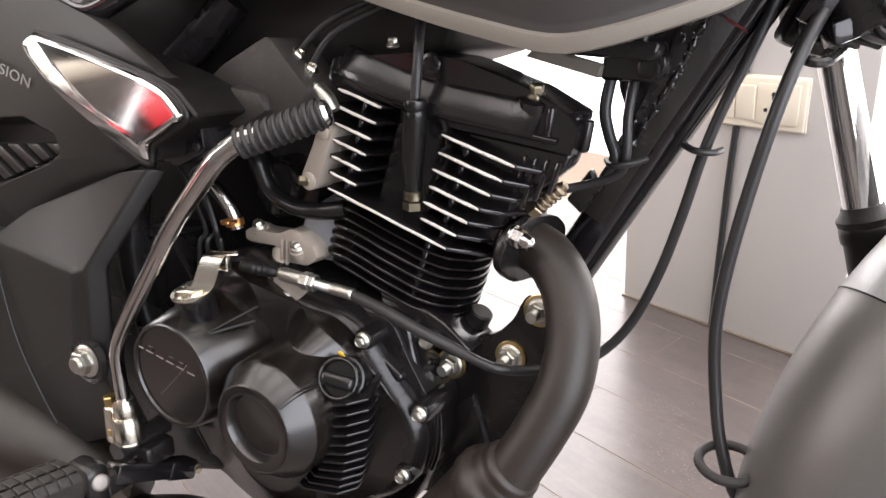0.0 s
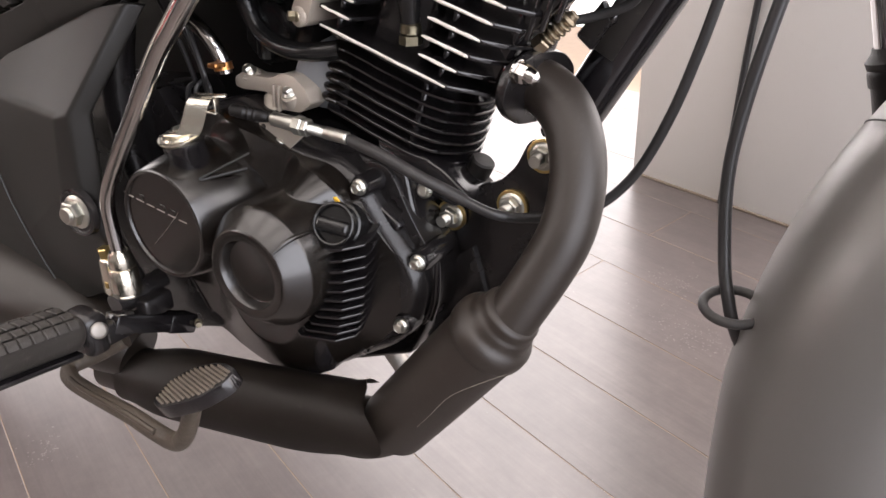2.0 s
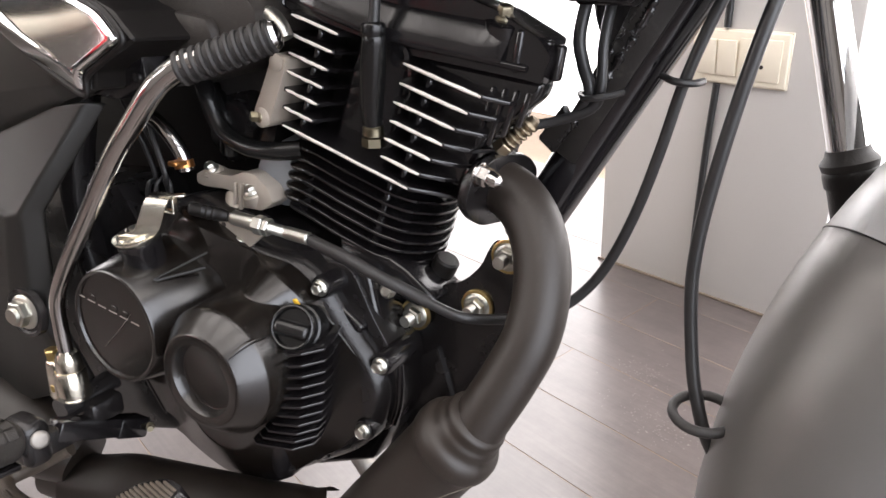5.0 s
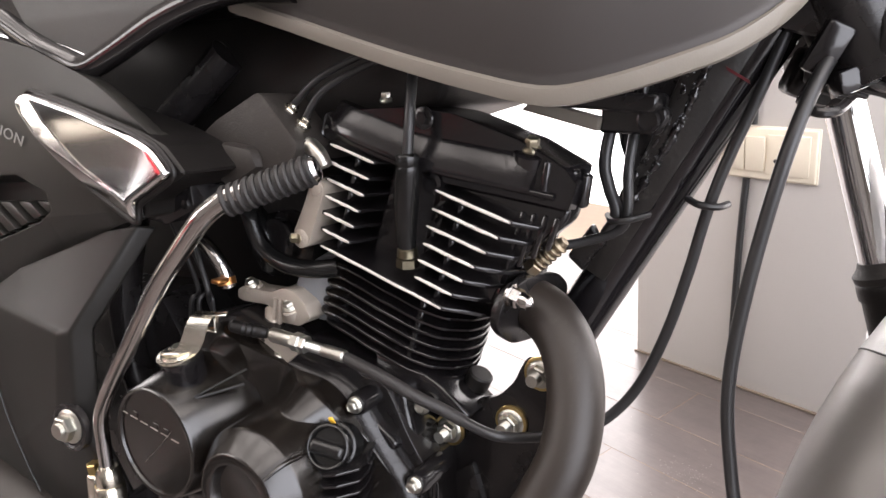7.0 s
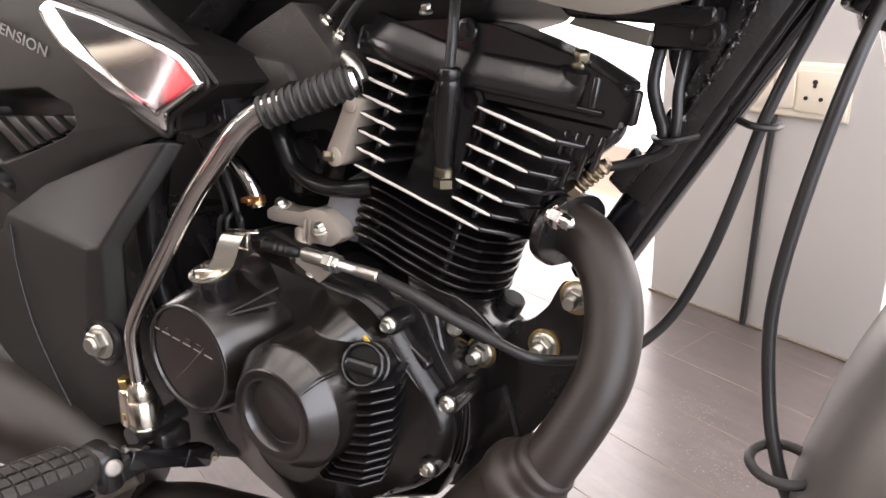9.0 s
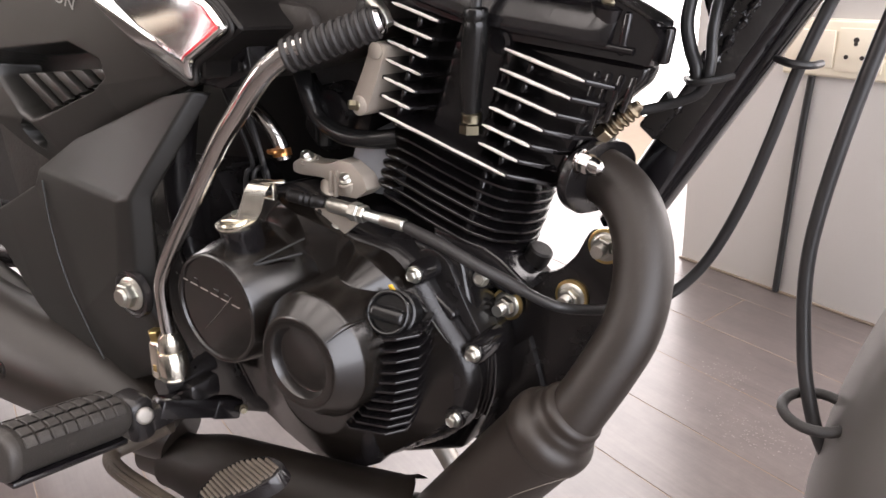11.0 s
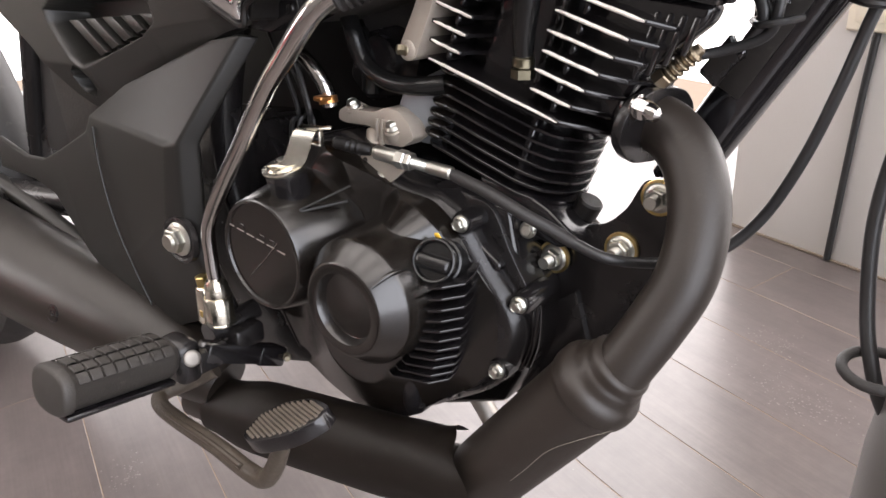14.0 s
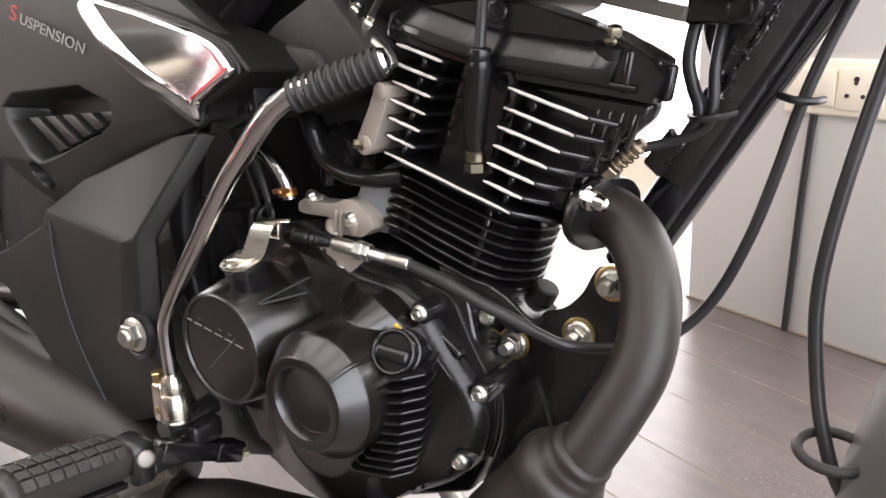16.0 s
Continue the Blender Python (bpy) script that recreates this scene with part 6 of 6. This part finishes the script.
for c_ in ((0.3060, 0.000, 0.6460),):
    shared("yoke_bolt", BOLT_M6, yoke, aim(c_, TOWARD), "dull silver bolt")
wl = random.Random(5)
for k in range(6):
    P("wire", sweep([(0.268 + 0.008 * k, 0.0 + wl.uniform(-.02, .02), 0.70), (0.272 + 0.007 * k, -0.02 + wl.uniform(-.015, .015), 0.665), (0.262 + 0.010 * k, -0.01 + wl.uniform(-.015, .01), 0.64), (0.280 + 0.012 * k, 0.02, 0.63)], 0.0028, 8, 6), CABLE, "black handlebar wire")
P("speedometer_cable", sweep([(0.290, 0.020, 0.70), (0.281, -0.010, 0.668), (0.2695, -0.042, 0.638), (0.2595, -0.058, 0.600), (0.2485, -0.060, 0.545), (0.2405, -0.060, 0.490), (0.2385, -0.060, 0.450), (0.243, -0.062, 0.410), (0.251, -0.070, 0.378), (0.266, -0.076, 0.345), (0.30, -0.07, 0.30)], 0.0042, 16, 6), CABLE, "thick black speedometer cable")
# front mudguard: a ribbed arch round the wheel
rings = []
R0 = 0.335
for i in range(44):
    s = i / 43
    a = radians(-32 + 170 * s)
    halfw = 0.064 + 0.012 * step01(s, 0.10, 0.0)
    flare = 0.016 * step01(s, 0.10, 0.0)
    row = []
    for k in range(23):
        q = -1 + 2 * k / 22
        lat = halfw * math.sin(q * math.pi / 2 * 0.96) * (1.0 + 0.06 * abs(q))
        drop = 0.058 * (1 - math.cos(q * math.pi / 2 * 0.98)) ** 1.15
        rad = R0 - drop + 0.004 * math.exp(-(q / 0.25) ** 2)
        if a < radians(4):
            # the rear end runs straight down and flares out
            rr = rad / math.cos(a) ** 0.72
            row.append(AX - FWD * math.cos(a) * rr + UP * math.sin(a) * rad * 1.05 + LEFT * lat)
            continue
        row.append(AX - FWD * math.cos(a) * rad + UP * math.sin(a) * rad + LEFT * lat)
    rings.append(row)
seam_at = 17
gm = ring_loft(rings[seam_at:], False, False)
bmesh.ops.solidify(gm, geom=gm.faces[:], thickness=0.003)
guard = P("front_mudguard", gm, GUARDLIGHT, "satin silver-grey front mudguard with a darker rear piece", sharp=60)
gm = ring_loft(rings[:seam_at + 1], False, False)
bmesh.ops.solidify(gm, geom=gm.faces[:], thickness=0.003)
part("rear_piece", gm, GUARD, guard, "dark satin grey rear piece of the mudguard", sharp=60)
# cross seam
sa = radians(-32 + 170 * seam_at / 43)
seam = []
for k in range(23):
    q = -1 + 2 * k / 22
    lat = 0.064 * math.sin(q * math.pi / 2 * 0.96) * (1.0 + 0.06 * abs(q))
    rad = R0 - 0.058 * (1 - math.cos(q * math.pi / 2 * 0.98)) ** 1.15 + 0.004 * math.exp(-(q / 0.25) ** 2)
    seam.append(tuple(AX - FWD * math.cos(sa) * rad + UP * math.sin(sa) * rad + LEFT * lat))
part("seam_line", sweep(seam, 0.0006, 6, 2), DARKPL, guard, "thin dark joint line")
rc = Vector((0.258, -0.080, 0.373))
ringp = [(rc.x + 0.0185 * math.cos(a), rc.y + 0.0175 * math.sin(a), rc.z + 0.003 * math.sin(a)) for a in np.linspace(0, 2 * math.pi, 25)]
P("cable_loop", sweep(ringp, 0.0032, 10, 1, False), RUBBER, "black rubber cable guide loop")
# wheels
def wheel(name, c, fwd, left, label):
    tyre_prof = [(0.235, -0.030), (0.262, -0.040), (0.290, -0.036), (0.304, -0.018), (0.307, 0.0), (0.304, 0.018), (0.290, 0.036), (0.262, 0.040), (0.235, 0.030)]
    m = Matrix((fwd, Vector((0, 0, 1)), left)).transposed().to_4x4()
    m.translation = c
    b = lathe(tyre_prof + tyre_prof[:1], 64, m)
    w_ = P(name, b, RUBBER, label)
    part("rim", lathe([(0.236, -0.028), (0.222, -0.020), (0.214, 0.0), (0.222, 0.020), (0.236, 0.028)], 64, m), BLACK, w_)
    part("hub", lathe([(0.03, -0.06), (0.06, -0.05), (0.06, 0.05), (0.03, 0.06)], 32, m), BLACK, w_)
    for k in range(6):
        a = math.pi / 3 * k
        d = Vector((math.cos(a), math.sin(a), 0))
        sp = sweep([tuple(d * 0.05), tuple(d * 0.14), tuple(d * 0.222)], 0.013, 10, 2)
        sp.transform(m)
        part("spoke", sp, BLACK, w_)
    return w_


wheel("front_wheel", AX, FWD, LEFT, "black front wheel under the mudguard")
wheel("rear_wheel", Vector((-1.03, -0.12, 0.305)), Vector((1, 0, 0)), Vector((0, 1, 0)), "black rear wheel with road tyre")
# swing arm and rear shock seen past the side panel
P("swing_arm", merge(sweep([(-0.28, -0.05, 0.33), (-0.55, -0.11, 0.325), (-1.03, -0.215, 0.305)], 0.020, 14, 3), sweep([(-0.28, 0.09, 0.33), (-0.55, 0.05, 0.325), (-1.03, -0.025, 0.305)], 0.020, 14, 3)), BLACK, "black steel swing arm")
P("grab_strut", sweep([(-0.640, -0.10, 0.60), (-0.675, -0.10, 0.49), (-0.705, -0.10, 0.40), (-0.72, -0.10, 0.32)], 0.0135, 16, 4), BLACK, "black frame strut behind the side panel")
P("rear_frame_plate", prism([(-0.575, 0.485), (-0.485, 0.50), (-0.470, 0.42), (-0.50, 0.39), (-0.56, 0.39)], -0.128, -0.120, "y", 0.002, 1), DUSTY, "dusty black frame plate behind the side panel")
P("mud_flap", prism([tuple(p) for p in refine([(-0.660, 0.500), (-0.610, 0.530), (-0.560, 0.510), (-0.550, 0.400), (-0.580, 0.372), (-0.690, 0.372), (-0.685, 0.430)], 1, True, 0.008)], -0.098, -0.092, "y", 0.002, 1), RUBBER, "dusty black rubber flap behind the side panel")
P("footrest_bracket", sweep([(-0.76, -0.15, 0.338), (-0.62, -0.152, 0.314), (-0.535, -0.153, 0.296), (-0.505, -0.153, 0.288)], 0.0105, 16, 4), PANEL, "grey tubular rear footrest bracket")
P("seat", prism([tuple(p) for p in refine([(-0.80, 0.74), (-0.60, 0.715), (-0.30, 0.70), (-0.12, 0.72), (-0.10, 0.77), (-0.40, 0.80), (-0.80, 0.83)], 1, True, 0.02)], -0.12, 0.12, "y", 0.02, 3), DARKPL, "black motorcycle seat")


# ---- motorcycles parked across the room, which the chrome badge mirrors
def parked_motorcycle(label, paint, colour, place):
    other = thing("parked_motorcycle", label, "motorcycle", "parked motorcycles", place)
    for x in (-0.66, 0.66):
        w_ = part("wheel", lathe([(0.235, -0.04), (0.27, -0.05), (0.30, -0.03), (0.305, 0), (0.30, 0.03), (0.27, 0.05), (0.235, 0.04), (0.235, -0.04)], 40, Matrix.Translation((x, 0, 0.305)) @ pose(0, 0, 0, 90, 0, 0)), RUBBER, other, "black tyre")
        part("rim", lathe([(0.236, -0.03), (0.215, 0.0), (0.236, 0.03)], 40, Matrix.Translation((x, 0, 0.305)) @ pose(0, 0, 0, 90, 0, 0)), BLACK, w_)
        for k in range(5):
            d = Vector((math.cos(1.257 * k), 0, math.sin(1.257 * k)))
            c = Vector((x, 0, 0.305))
            part("spoke", sweep([tuple(c), tuple(c + d * 0.12), tuple(c + d * 0.225)], 0.016, 8, 2), BLACK, w_)
    part("tank", sweep([(-0.05, 0, 0.84, 0.06), (0.05, 0, 0.88, 0.13), (0.18, 0, 0.90, 0.15), (0.32, 0, 0.87, 0.12), (0.40, 0, 0.84, 0.05)], 0.1, 24, 5), paint, other, "glossy " + colour + " tank")
    part("fairing", merge(prism([(0.10, 0.75), (0.42, 0.86), (0.50, 0.62), (0.34, 0.45), (0.18, 0.55)], -0.15, -0.12, "y", 0.02, 2), prism([(0.10, 0.75), (0.42, 0.86), (0.50, 0.62), (0.34, 0.45), (0.18, 0.55)], 0.12, 0.15, "y", 0.02, 2)), paint, other, "glossy " + colour + " fairing")
    part("tail", sweep([(-0.25, 0, 0.78, 0.09), (-0.45, 0, 0.82, 0.08), (-0.72, 0, 0.90, 0.04)], 0.08, 18, 5), paint, other, "glossy " + colour + " tail")
    part("seat", sweep([(-0.02, 0, 0.83, 0.07), (-0.2, 0, 0.83, 0.10), (-0.42, 0, 0.87, 0.10), (-0.66, 0, 0.94, 0.05)], 0.1, 18, 5), DARKPL, other, "black seat")
    part("engine", prism([(-0.20, 0.25), (0.22, 0.25), (0.30, 0.45), (0.16, 0.70), (-0.12, 0.66), (-0.24, 0.45)], -0.14, 0.14, "y", 0.03, 2), ALU, other, "grey engine block")
    for y in (-0.09, 0.09):
        part("fork_leg", sweep([(0.66, y, 0.305), (0.50, y, 0.66), (0.42, y, 0.88)], 0.02, 12, 3), CHROME, other)
    part("handlebar", sweep([(0.30, -0.36, 1.02), (0.38, -0.2, 1.04), (0.42, 0, 0.98), (0.38, 0.2, 1.04), (0.30, 0.36, 1.02)], 0.013, 10, 6), BLACK, other)
    part("headlamp", lathe([(0.03, -0.06), (0.08, -0.03), (0.09, 0.02), (0.05, 0.04)], 24, aim((0.52, 0, 0.86), (1, 0, -0.1))), CHROME, other)


parked_motorcycle("glossy red motorcycle with black seat parked in the showroom", RED, "red", ROOM @ pose(-1.03, -2.50, 0, 0, 0, 150))
parked_motorcycle("cream white motorcycle with black seat parked in the showroom", IVORY, "cream white", ROOM @ pose(-2.20, -2.20, 0, 0, 0, 140))
